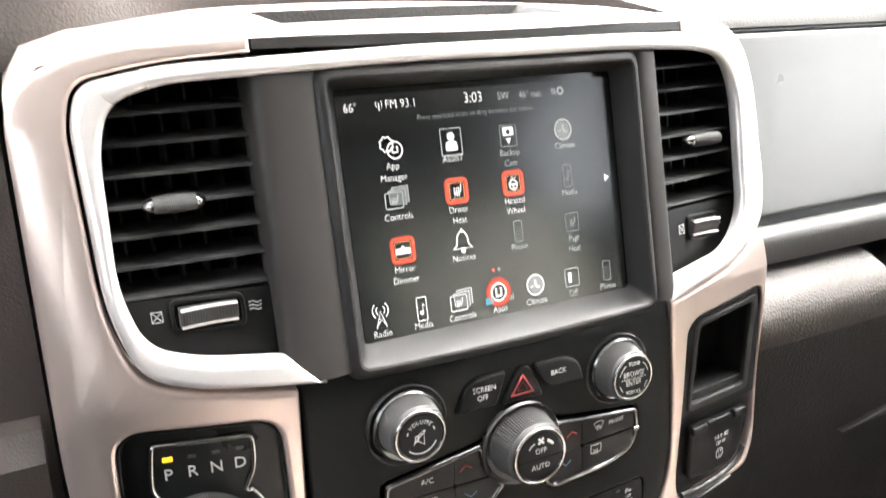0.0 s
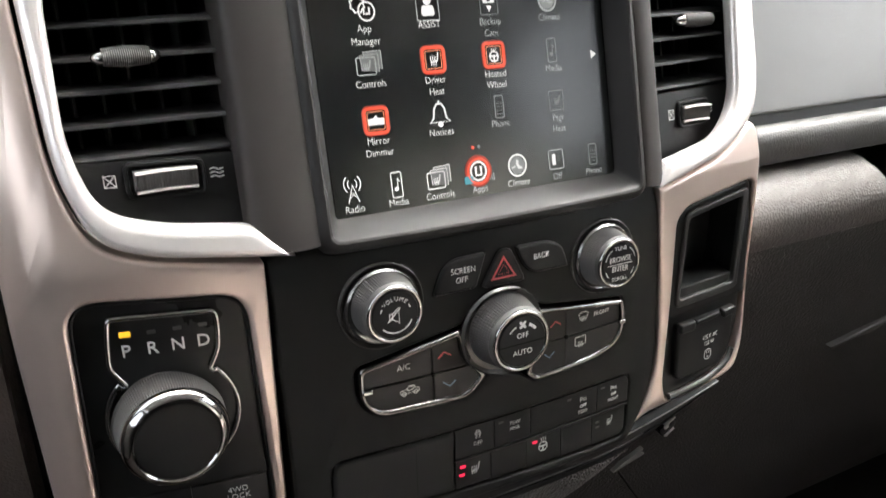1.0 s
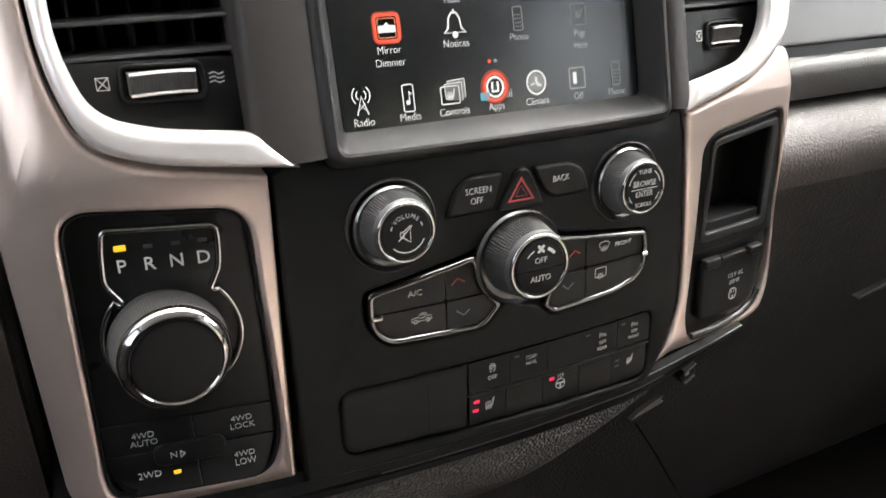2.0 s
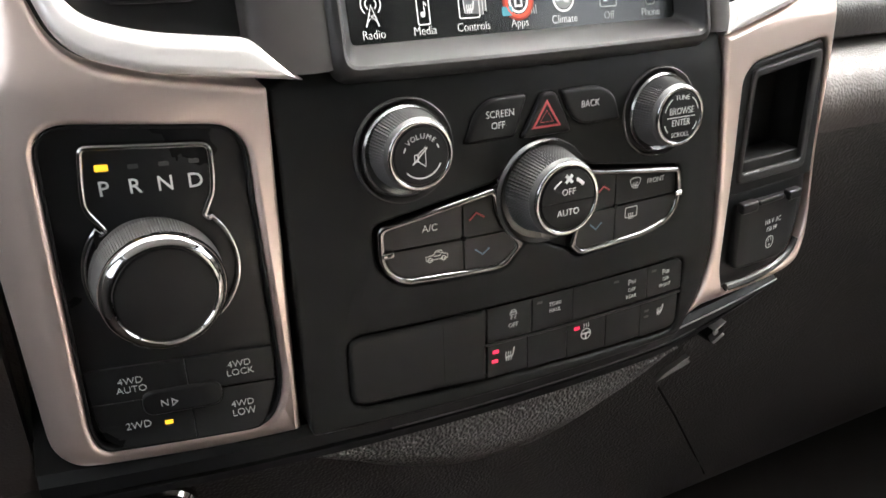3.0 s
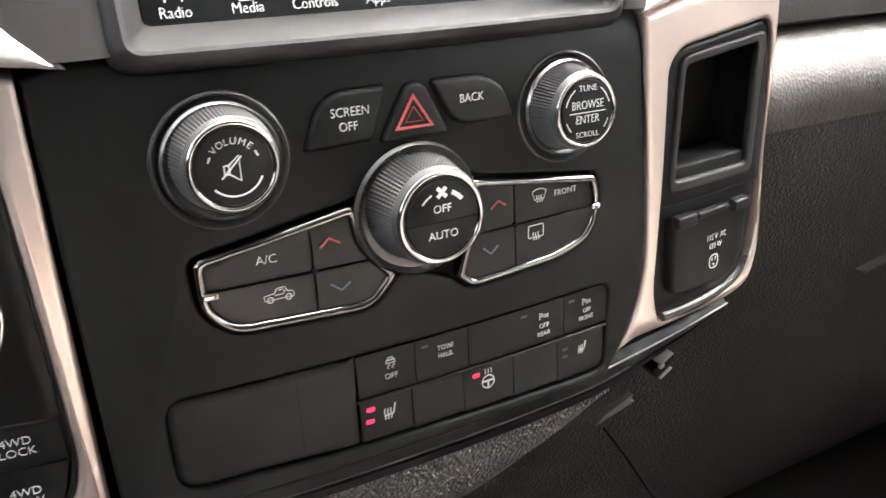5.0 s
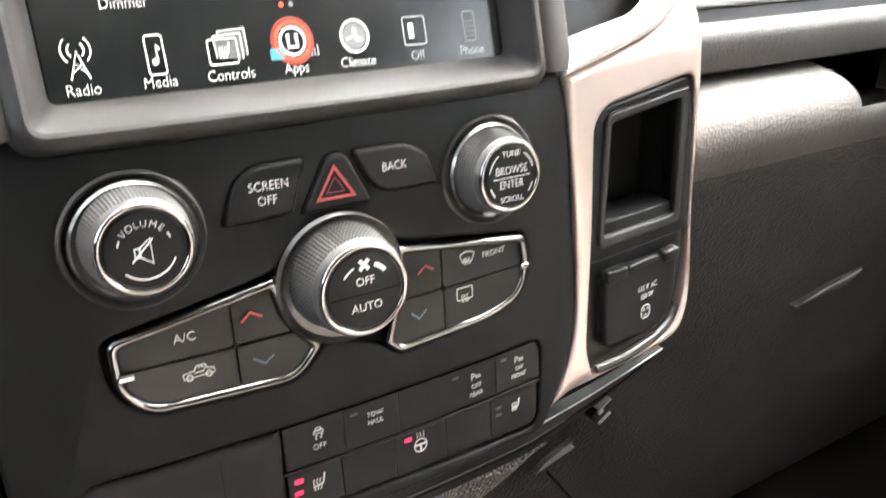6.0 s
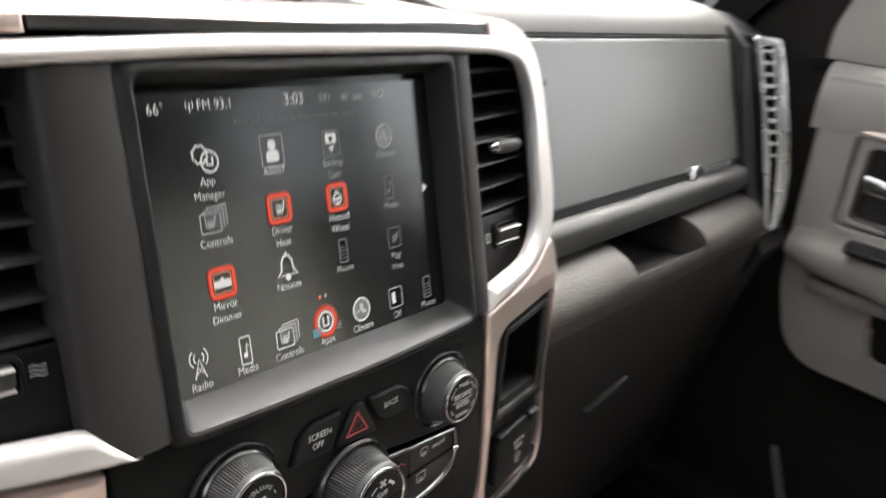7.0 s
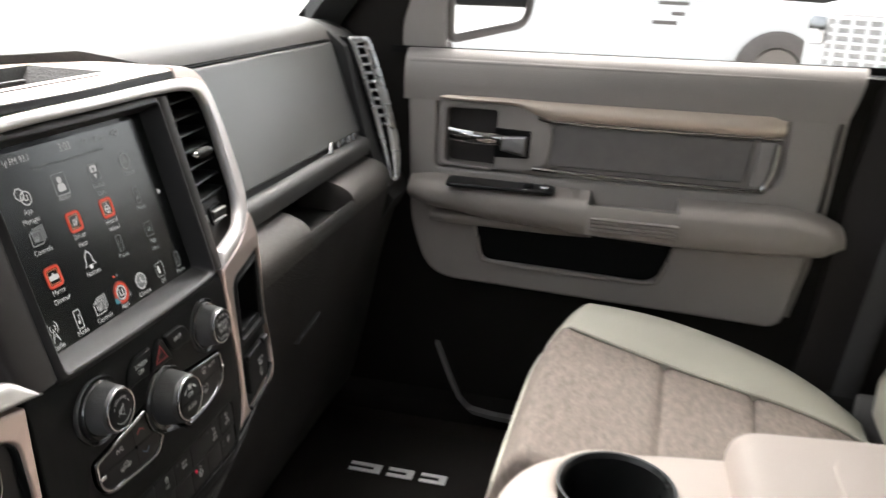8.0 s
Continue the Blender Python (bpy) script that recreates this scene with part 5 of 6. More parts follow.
climate(BX[4], BZ + 0.0005, UI_WHITE)
show(merged(stroke(rect(BX[5] - 0.0048, BZ - 0.0045, BX[5] + 0.0048, BZ + 0.0055, 0.001), 0.0005, D, True)), UI_DIM, "icon_frame")
show(plate([rect(BX[5] - 0.0026, BZ - 0.0022, BX[5] - 0.0004, BZ + 0.0034, 0.0004)], D - 0.0001, D + 0.0001), UI_WHITE)
phone(BX[6], BZ + 0.0005, UI_FAINT)

# ---- air vents ----


def vent(x0, x1, z0, z1, sx, wx, wz, label, slats, ww):
    rows = slats
    v = thing("air_vent", ((x0 + x1) / 2, 0.06, z0), label, "air vent", "vents of the centre stack")
    part("cavity", bend(merged(plate([rect(x0 - 0.004, 0.640, x1 + 0.004, 0.781)], -0.075, -0.070))), CAVITY, v, "black duct")
    part("side_wall", bend(merged(plate([rect(x0 - 0.004, 0.640, x0 - 0.001, 0.781)], -0.072, -0.010), plate([rect(x1 + 0.001, 0.640, x1 + 0.004, 0.781)], -0.072, -0.004), plate([rect(x0 - 0.004, z1, x1 + 0.004, z1 + 0.003)], -0.072, -0.004))), CAVITY, v)
    part("lower_panel", bend(plate([rect(x0 - 0.004, 0.640, x1 + 0.004, z0, 0.0)], -0.03, -0.012, 0.001)), BUTTON, v, "black lower panel")
    for z in rows:
        ring = [(0.002, 0.0014), (-0.0005, 0.0011), (-0.0012, 0.0), (-0.0002, -0.0008), (0.010, -0.0012), (0.026, -0.0016), (0.026, -0.0008), (0.010, 0.0014)]
        n = 8
        part("slat", loft([[(x, stack_y(x, z) + 0.0125 + a, z + b - (0.0024 * (x1 - x) / (x1 - x0) if sx < 0 else 0)) for a, b in ring] for x in [x0 + (x1 - x0) * k / n for k in range(n + 1)]]), SLAT, v)
    n = 6
    for i in range(1, n):
        x = x0 + (x1 - x0) * i / n
        rg = [(0.0330, -0.0006), (0.0330, 0.0006), (0.055, 0.0006), (0.055, -0.0006)]
        part("vane", loft([[(x + b + (i - n / 2) * 0.0006, stack_y(x, z) + a, z) for a, b in rg] for z in (z0 - 0.002, (z0 + z1) / 2, z1)]), VANE, v)
    zs = 0.7190
    w = 0.0136 if sx < 0 else 0.0155
    y = stack_y(sx, zs) + 0.008
    ring = lambda r: [(0, r * math.cos(a), r * 0.85 * math.sin(a)) for a in [2 * math.pi * k / 20 for k in range(20)]]
    grip = loft([[(sx + u, y + q[1] * 1.1, zs + q[2]) for q in ring(r)] for u, r in [(-w * 0.72, 0.0036)] + [(-w * 0.70 + w * 1.4 * k / 44, 0.0045 + 0.0008 * math.sin(math.pi * k / 44) - 0.0002 * (k % 2)) for k in range(45)] + [(w * 0.72, 0.0036)]])
    g = part("slider", grip, RUBBER, v, "ribbed grey slider")
    for s in (-1, 1) if sx < 0 else (-1,):
        part("chrome_end", loft([[(sx + s * u, y + q[1] * 1.1, zs + q[2]) for q in ring(r)] for u, r in ((w * 0.72, 0.0040), (w * 0.85, 0.0036), (w * 1.0, 0.0020), (w * 1.06, 0.0006))]), CHROME, g)
    part("wheel_slot", bend(plate([rect(wx - ww - 0.002, wz - 0.0066, wx + ww + 0.002, wz + 0.0062, 0.003)], -0.013, -0.0112, 0.0004)), CAVITY, v)
    part("slot_rim", bend(plate([rect(wx - ww - 0.0035, wz - 0.0080, wx + ww + 0.0035, wz + 0.0076, 0.0042), rect(wx - ww - 0.0018, wz - 0.0062, wx + ww + 0.0018, wz + 0.0058, 0.003)], -0.013, -0.0095, 0.0008)), BUTTON, v)
    wy = stack_y(wx, wz) + 0.0072
    sect = [(0.004, 0.0048), (0.0012, 0.0046), (0.0004, 0.0036), (-0.0002, 0.0018), (-0.0004, 0.0), (-0.0002, -0.0018), (0.0004, -0.0036), (0.0012, -0.0046), (0.004, -0.0048)]
    wheel = part("thumb_wheel", loft([[(wx + u * ww, wy + a + d, wz + b) for a, b in sect] for u, d in [(-1, 0.0010)] + [(-0.95 + 1.9 * k / 40, 0.0003 * (k % 2)) for k in range(41)] + [(1, 0.0010)]]), THUMB, v, "ribbed dark grey thumb wheel with chrome edges", 12)
    for s in (-1, 1):
        part("chrome_edge", loft([[(wx + u * ww, wy + a, wz + s * (0.0043 + b) + 0.0005 * (1 - u * u)) for a, b in ((0.0008, -0.0006), (-0.0006, -0.0005), (-0.0010, 0.0), (-0.0005, 0.0006), (0.001, 0.0006))] for u in (-0.97, -0.5, 0, 0.5, 0.97)]), RING, wheel)
    k = 0.0118
    part("shut_symbol", bend(merged(stroke(rect(wx - ww - 0.0118, wz - 0.0024, wx - ww - 0.0070, wz + 0.0024), 0.0005, -k, True), stroke([(wx - ww - 0.0118, wz - 0.0024), (wx - ww - 0.0070, wz + 0.0024)], 0.0004, -k), stroke([(wx - ww - 0.0118, wz + 0.0024), (wx - ww - 0.0070, wz - 0.0024)], 0.0004, -k)) if sx < 0 else merged(stroke(rect(wx - ww - 0.0100, wz - 0.0026, wx - ww - 0.0056, wz + 0.0026), 0.0006, -k, True), stroke([(wx - ww - 0.0100, wz - 0.0026), (wx - ww - 0.0056, wz + 0.0026)], 0.0004, -k), stroke([(wx - ww - 0.0100, wz + 0.0026), (wx - ww - 0.0056, wz - 0.0026)], 0.0004, -k))), WHITE_INK, v)
    e = 0.0 if sx < 0 else -0.003
    part("flow_symbol", bend(merged(*[stroke([(wx + ww + 0.0055 + e, wz + j), (wx + ww + 0.0075 + e, wz + j + 0.0006), (wx + ww + 0.0095 + e, wz + j - 0.0004), (wx + ww + 0.0115 + e, wz + j + 0.0003)], 0.0005, -k) for j in (-0.0017, 0.0, 0.0017)])), WHITE_INK, v)
    return v


vent(-0.201, -0.1305, 0.676, 0.778, -0.1685, -0.1605, 0.6675, "wide black centre air vent with chrome-tipped slider", [0.6785 + 0.0135 * i for i in range(8)], 0.0135)
vent(0.1125, 0.1845, 0.679, 0.7765, 0.156, 0.1515, 0.6660, "narrow black centre air vent with ribbed slider", [0.6815 + 0.0135 * i for i in range(7)], 0.0108)

# ---- top cowl of the stack with its open tray ----
cowl = thing("top_tray", (0, 0.17, 0.77), "open storage tray in the silver cowl above the screen", "tray")
SIL = [(-0.2325, 0.745), (-0.2315, 0.768), (-0.222, 0.783), (-0.200, 0.7895), (-0.15, 0.7925), (-0.127, 0.7945), (-0.105, 0.7955), (-0.06, 0.7965), (0.0, 0.797), (0.05, 0.7968), (0.075, 0.7965), (0.10, 0.796), (0.135, 0.7945), (0.160, 0.792), (0.180, 0.786), (0.194, 0.773), (0.2005, 0.752), (0.203, 0.72)]


def cowl_at(x, z, a):
    """A point of the cowl: (x, z) on its front outline, a behind the stack's face."""
    up = -0.0013 * rise(a / 0.024) - 0.01 * rise((a - 0.09) / 0.04) * min(1, max(0, (x - 0.10) / 0.02))
    drop = 0.006 * max(0, 1 - a / 0.016) ** 2
    inward = (Vector((0, 0.70)) - Vector((x, z))).normalized() * drop
    return (x + inward.x, stack_y(x, z) - 0.001 + a, z + inward.y + up)


def cowl_shell():
    bm = bmesh.new()
    ys = [0.0, 0.003, 0.006, 0.010, 0.016, 0.024, 0.040, 0.058, 0.075, 0.092, 0.12, 0.15]
    rows = [[bm.verts.new(cowl_at(x, z, a)) for a in ys] for x, z in SIL]
    for i in range(len(SIL) - 1):
        for j in range(len(ys) - 1):
            if 6 <= i <= 9 and 5 <= j <= 8:
                continue
            bm.faces.new((rows[i][j], rows[i + 1][j], rows[i + 1][j + 1], rows[i][j + 1]))
    return bm


part("cowl", cowl_shell(), SILVER, cowl, "satin silver cowl", 50)
mouth = [cowl_at(x, z, 0.024) for x, z in SIL[6:11]] + [cowl_at(x, z, 0.092) for x, z in reversed(SIL[6:11])]
bm = loft([mouth, [((x + 0.015) * 0.72 - 0.015, y + (0.003 if k < 5 else -0.006), 0.772) for k, (x, y, z) in enumerate(mouth)]], cap=False)
bm.faces.new(bm.verts[len(mouth) :])
part("tray_tub", bm, DASH_DARK, cowl, "grey tray tub")
for x in (-0.088, -0.040, 0.008):
    part("tray_rib", moved(plate([rect(x, 0.7755, x + 0.036, 0.7895, 0.002), rect(x + 0.0015, 0.7770, x + 0.0345, 0.7880, 0.0015)], 0, 0.003, 0.0008), Matrix.Translation((0, 0.1405, 0))), DASH, cowl)
part("shadow_gap", bend(plate([rect(-0.126, 0.7860, 0.133, 0.7908)], -0.02, 0.0006)), BEZEL, cowl, "dark strip under the cowl lip")
part("lid_seam", loft([[Vector(cowl_at(x, z, a)) + Vector((0, 0, h)) for a, h in ((0.0120, -0.001), (0.0120, 0.0004), (0.0130, 0.0004), (0.0130, -0.001))] for x, z in SIL[5:10]]), CAVITY, cowl, "dark seam of the tray lip")

# ---- side vent at the dash end ----
side = thing("side_vent", (0.76, 0.08, 0.55), "narrow upright side air vent in a satin metal frame", "air vent")


def on_end(bm):
    """The vent leans back and is turned towards the middle of the cab."""
    for v in bm.verts:
        v.co.y += 0.050 + 0.34 * (v.co.z - 0.55) - 0.30 * (v.co.z - 0.66) ** 2 - 0.7 * (v.co.x - 0.738)
    return bm


def sliced(bm):
    for i in range(1, 14):
        bmesh.ops.bisect_plane(bm, geom=bm.verts[:] + bm.edges[:] + bm.faces[:], plane_co=(0, 0, 0.545 + i * 0.0175), plane_no=(0, 0, 1))
    return on_end(bm)


SV_OUT = fillet([(0.7318, 0.556, 0.005), (0.7425, 0.556, 0.006), (0.7565, 0.582, 0.02), (0.7652, 0.616, 0.04), (0.7700, 0.668, 0.06), (0.7685, 0.735, 0.05), (0.7625, 0.779, 0.006), (0.7335, 0.778, 0.005), (0.7385, 0.735, 0.05), (0.7425, 0.665, 0.06), (0.7390, 0.615, 0.04)], 0.004, 5)
SV_IN = fillet([(0.7362, 0.562, 0.002), (0.7405, 0.562, 0.002), (0.7500, 0.595, 0.03), (0.7575, 0.640, 0.04), (0.7585, 0.700, 0.04), (0.7548, 0.769, 0.003), (0.7405, 0.768, 0.003), (0.7440, 0.705, 0.04), (0.7446, 0.650, 0.04), (0.7405, 0.605, 0.03)], 0.003, 5)
part("frame", sliced(plate([SV_OUT, SV_IN], -0.004, 0.003, 0.0022)), VENT_METAL, side, "satin metal frame")
part("housing", sliced(plate([SV_OUT, SV_IN], -0.036, -0.0045)), CAVITY, side, "dark housing behind the frame")
part("duct", sliced(plate([SV_IN], -0.034, -0.016)), CAVITY, side, "black duct")
# slats 0 and 5 are chrome only to imitate glints on like slats
for i in range(10):
    z = 0.6415 + i * 0.0132
    part("slat", on_end(plate([rect(0.7446, z, 0.7592, z + 0.0042)], -0.010, -0.0015, 0.0008)), CHROME if i in (0, 5) else VENT_METAL, side)
part("lower_blank", on_end(plate([fillet([(0.738, 0.565), (0.7405, 0.565), (0.7555, 0.635), (0.7448, 0.635)], 0.002)], -0.016, -0.005, 0.001)), BUTTON, side)

# ---- passenger door ----
DX = 0.815
door = thing("passenger_door", (0.82, -0.27, 0.2), "closed grey truck door with bronze trim and armrest", "door")
OUT = fillet([(0.036, 0.470, 0.03), (0.004, 0.376, 0.05), (-0.585, 0.356, 0.03), (-0.600, 0.45, 0.06), (-0.610, 0.62, 0.05), (-0.614, 0.757, 0.006), (0.050, 0.748, 0.006), (0.040, 0.52, 0.02)], 0.01)
POCKET = fillet([(-0.076, 0.482, 0.01), (-0.088, 0.416, 0.02), (-0.384, 0.409, 0.03), (-0.404, 0.488, 0.01)], 0.01)
BZ_OUT = fillet([(-0.002, 0.572, 0.012), (-0.205, 0.570, 0.01), (-0.52, 0.576, 0.02), (-0.545, 0.60, 0.012), (-0.543, 0.694, 0.008), (-0.16, 0.690, 0.01), (-0.002, 0.690, 0.012)], 0.01)
part("panel", door_plate([OUT, POCKET, BZ_OUT], DX, 0, 0.015, 0.006, 3), DOORGREY, door, "grained grey door panel")
# black sheet gives the pocket its inner shade by colour
part("pocket_back", door_plate([rect(-0.41, 0.36, -0.07, 0.51)], DX, -0.012, -0.004), CAVITY, door, "map pocket back, its shade put in as black")
part("pocket_lip", tube([(DX - 0.016, p.y, p.z) for p in curve_pts([(0, -0.081, 0.458), (0, -0.088, 0.428), (0, -0.106, 0.4150), (0, -0.24, 0.4095), (0, -0.366, 0.4095), (0, -0.384, 0.420), (0, -0.396, 0.450)], 8)], 0.004), TRIM_LIGHT, door, "pale pocket lip")
belt = [(0.020, 0.0), (0.011, -0.002), (0.003, -0.006), (-0.003, -0.0125), (-0.0073, -0.021), (-0.0100, -0.031), (-0.0115, -0.043), (-0.0116, -0.055), (-0.0075, -0.080), (0.012, -0.080)]
part("belt_roll", loft([[(DX - 0.008 + a, y - 0.24 * b * (y < -0.6), 0.7605 + 0.012 * (0.07 - y) / 0.69 + b) for a, b in belt] for y in (0.054, -0.28, -0.640)]), DOORGREY, door, "rounded upper door roll")
part("window_seal", loft([[(0.828 + a, y, 0.7605 + 0.012 * (0.07 - y) / 0.69 + b) for a, b in ((0, -0.01), (0, 0.0010), (0.006, 0.0010), (0.006, -0.01))] for y in (0.085, -0.28, -0.70)]), CAVITY, door, "black window seal")
part("sail_panel", door_plate([fillet([(0.088, 0.757), (-0.003, 0.757), (0.0, 0.86), (0.022, 0.935), (0.045, 0.90)], 0.006)], 0.850, 0, 0.012, 0.004), DOORGREY, door, "grey sail panel under the mirror")
# cloth insert, bronze bar, chrome lines
part("cloth_insert", door_plate([fillet([(-0.190, 0.588, 0.008), (-0.492, 0.590, 0.008), (-0.500, 0.657, 0.006), (-0.190, 0.659, 0.02)], 0.005)], DX, 0, 0.011, 0.003, 3), CLOTHGREY, door, "grey cloth insert")
bar = []
for i in range(25):
    s = i / 24
    y = -0.006 - 0.534 * s
    lo = 0.683 - 0.020 * min(1, max(0, (s - 0.24) / 0.08))
    hi = 0.693 + 0.005 * s
    c, h, d = (lo + hi) / 2, (hi - lo) / 2, (0.015 if 0 < i < 24 else 0.007)
    bar.append([(DX - 0.010 - d * math.cos(a), y, c + h * (1 if 0 < i < 24 else 0.7) * math.sin(a)) for a in [-1.57 + 3.14 * k / 8 for k in range(9)]] + [(DX, y, hi), (DX, y, lo)])
part("accent_bar", loft(bar), BRONZE, door, "bronze satin accent bar")
part("chrome_line", tube([(DX - 0.016, p.y, p.z) for p in curve_pts([(0, -0.168, 0.6655), (0, -0.20, 0.6610), (0, -0.36, 0.6615), (0, -0.535, 0.6640)], 6)], 0.0022), CHROME, door)
part("chrome_line", tube([(DX - 0.015, p.y, p.z) for p in curve_pts([(0, -0.165, 0.583), (0, -0.30, 0.5800), (0, -0.50, 0.5795), (0, -0.518, 0.584), (0, -0.528, 0.61), (0, -0.532, 0.655)], 8)], 0.0040), CHROME, door)
part("end_plate", door_plate([fillet([(-0.503, 0.584, 0.004), (-0.523, 0.586, 0.01), (-0.532, 0.658, 0.003), (-0.506, 0.657, 0.003)], 0.004)], DX, 0, 0.012, 0.003), DOORGREY, door, "grey end plate of the insert")
# inside handle
HB = fillet([(-0.006, 0.574, 0.012), (-0.150, 0.573, 0.01), (-0.188, 0.588, 0.02), (-0.196, 0.645, 0.02), (-0.168, 0.682, 0.02), (-0.006, 0.684, 0.012)], 0.01)
CAV = fillet([(-0.018, 0.580, 0.01), (-0.100, 0.577, 0.008), (-0.102, 0.672, 0.006), (-0.018, 0.671, 0.01)], 0.006)
part("trim_back", door_plate([BZ_OUT, CAV], DX, -0.004, 0.004), DOORGREY, door)
hb = part("handle_bezel", door_plate([HB, CAV], DX, 0, 0.014, 0.004, 3), DOORGREY, door, "grey handle bezel")
part("handle_cup", door_plate([rect(-0.112, 0.568, -0.008, 0.682), CAV], DX, -0.018, -0.004), DOORGREY, hb, "deep finger cup")
# cup floor takes a darker colour than its walls for the depth's shade
part("cup_floor", door_plate([rect(-0.112, 0.568, -0.008, 0.682)], DX, -0.019, -0.018), COLUMN, hb, "floor of the finger cup, darkened for its shade")
part("paddle_frame", door_plate([fillet([(-0.100, 0.596), (-0.157, 0.598), (-0.158, 0.643), (-0.100, 0.645)], 0.004)], DX, 0.012, 0.0150, 0.001), CAVITY, hb, "black paddle recess")
lever = loft([[(DX - 0.014 - 0.010 * math.sin(math.pi * min(1, s * 1.1 + 0.1)) - 0.004 * math.cos(a), -0.024 - 0.094 * s, 0.630 - 0.006 * s + (0.0105 - 0.001 * s) * math.sin(a)) for a in [2 * math.pi * k / 12 for k in range(12)]] for s in [i / 10 for i in range(11)]])
part("door_lever", lever, CHROME, hb, "chrome door lever")
part("lever_paddle", door_plate([fillet([(-0.110, 0.609), (-0.152, 0.601), (-0.153, 0.635), (-0.110, 0.632)], 0.003)], DX, 0.013, 0.023, 0.004, 3), GUNMETAL, hb, "grey satin paddle")
# armrest with pull cup
AX = [(0.040, 0.770, 0.550, 0.520), (0.0, 0.752, 0.556, 0.512), (-0.10, 0.742, 0.553, 0.502), (-0.25, 0.737, 0.551, 0.494), (-0.40, 0.735, 0.553, 0.490), (-0.55, 0.737, 0.557, 0.492), (-0.615, 0.744, 0.545, 0.496), (-0.648, 0.766, 0.530, 0.506)]


def armrest(y0, y1, cup=False):
    rings = []
    n = 24
    for i in range(n + 1):
        y = y0 + (y1 - y0) * i / n
        for a, b in zip(AX, AX[1:]):
            if b[0] <= y <= a[0]:
                t = (a[0] - y) / (a[0] - b[0])
                fx, top, bot = [a[k] + (b[k] - a[k]) * t for k in (1, 2, 3)]
        if cup:
            top -= 0.022
        rings.append([(DX, y, top + 0.006), (DX - 0.02, y, top + 0.005), (fx + 0.016, y, top + 0.002), (fx + 0.006, y, top - 0.004), (fx, y, top - 0.014), (fx + 0.002, y, (top + bot) / 2 - 0.006), (fx + 0.008, y, bot + 0.006), (fx + 0.02, y, bot), (DX, y, bot + 0.004)])
    return loft(rings)


part("armrest", armrest(0.036, -0.262), TRIM_LIGHT, door, "taupe grained armrest", 60)
part("armrest", armrest(-0.398, -0.644), TRIM_LIGHT, door, "taupe grained armrest", 60)
part("armrest_shelf", loft([[(DX - 0.012, y, 0.500), (0.770 + d, y, 0.500), (0.768 + d, y, 0.492), (0.774 + d, y, 0.4830), (DX - 0.012, y, 0.476)] for y, d in ((0.0, 0.012), (-0.03, 0.004), (-0.20, 0.0), (-0.255, 0.004), (-0.270, 0.02))]), TRIM_LIGHT, door, "shelf under the armrest", 80)
part("pull_cup", armrest(-0.2615, -0.3985, True), DOORGREY, door, "sunken pull cup", 60)
part("cup_rail", loft([[(0.737 + a, y, 0.551 + b) for a, b in ((0, -0.050), (0, -0.012), (0.005, -0.004), (0.012, -0.012), (0.012, -0.050))] for y in (-0.261, -0.33, -0.399)]), TRIM_LIGHT, door)
part("reflector", merged(*[loft([[(0.7345 + a, y, z + b) for a, b in ((0, -0.002), (-0.0025, 0), (0, 0.002), (0.006, 0.002), (0.006, -0.002))] for y in (-0.268, -0.40)]) for z in (0.510, 0.516, 0.522, 0.528)]), TRIM_LIGHT, door, "ribbed reflector strip")
part("switch_plate", moved(plate([fillet([(0.034, -0.028, 0.01), (0.030, 0.026, 0.01), (0.206, 0.022, 0.012), (0.206, -0.020, 0.012)], 0.01)], 0, 0.006, 0.002), Matrix(((0, 0, 1, 0.764), (-1, 0, 0, 0), (0, -1, 0, 0.5560), (0, 0, 0, 1)))), GLOSS, door, "glossy black switch plate")
for u in (0.165, 0.190):
    part("window_switch", box(0.752, 0.772, -u - 0.008, -u + 0.008, 0.560, 0.567, 0.003), CHROME if u > 0.18 else BUTTON, door, "small window switch")

# ---- passenger seat ----
seat = thing("passenger_seat", (0.48, -0.48, FLOOR), "cloth passenger seat with cream vinyl bolsters", "seat")


def cushion_z(u, v):
    """Height of the cushion: u across from -1 to 1, v from front 0 to back 1."""
    top = 0.406 - 0.12 * v - 0.020 * max(0, (v - 0.70) / 0.30) ** 2
    side = min(1, max(0, (abs(u) - 0.60) / 0.26))
    bolster = 0.035 * (math.sin(math.pi * min(1, max(0, (v - 0.02) / 0.98))) ** 0.95) * side * side * (3 - 2 * side) * (u > 0)
    sag = -0.012 * (1 - u * u) * math.sin(math.pi * min(1, v * 1.1))
    round_side = -0.16 * max(0, (abs(u) - 0.93) / 0.07) ** 2.4
    round_front = -0.16 * max(0, (0.12 - v) / 0.12) ** 2.2
    seam = -0.010 * math.exp(-abs((v - 0.405 - 0.02 * u + 0.03 * max(0, u) ** 2) / 0.013) ** 1.2) * (u < 0.62) - 0.009 * math.exp(-abs((v - 0.655 - 0.02 * u) / 0.011) ** 1.2) * (u < 0.62)
    return top + bolster + sag + round_side + round_front + seam


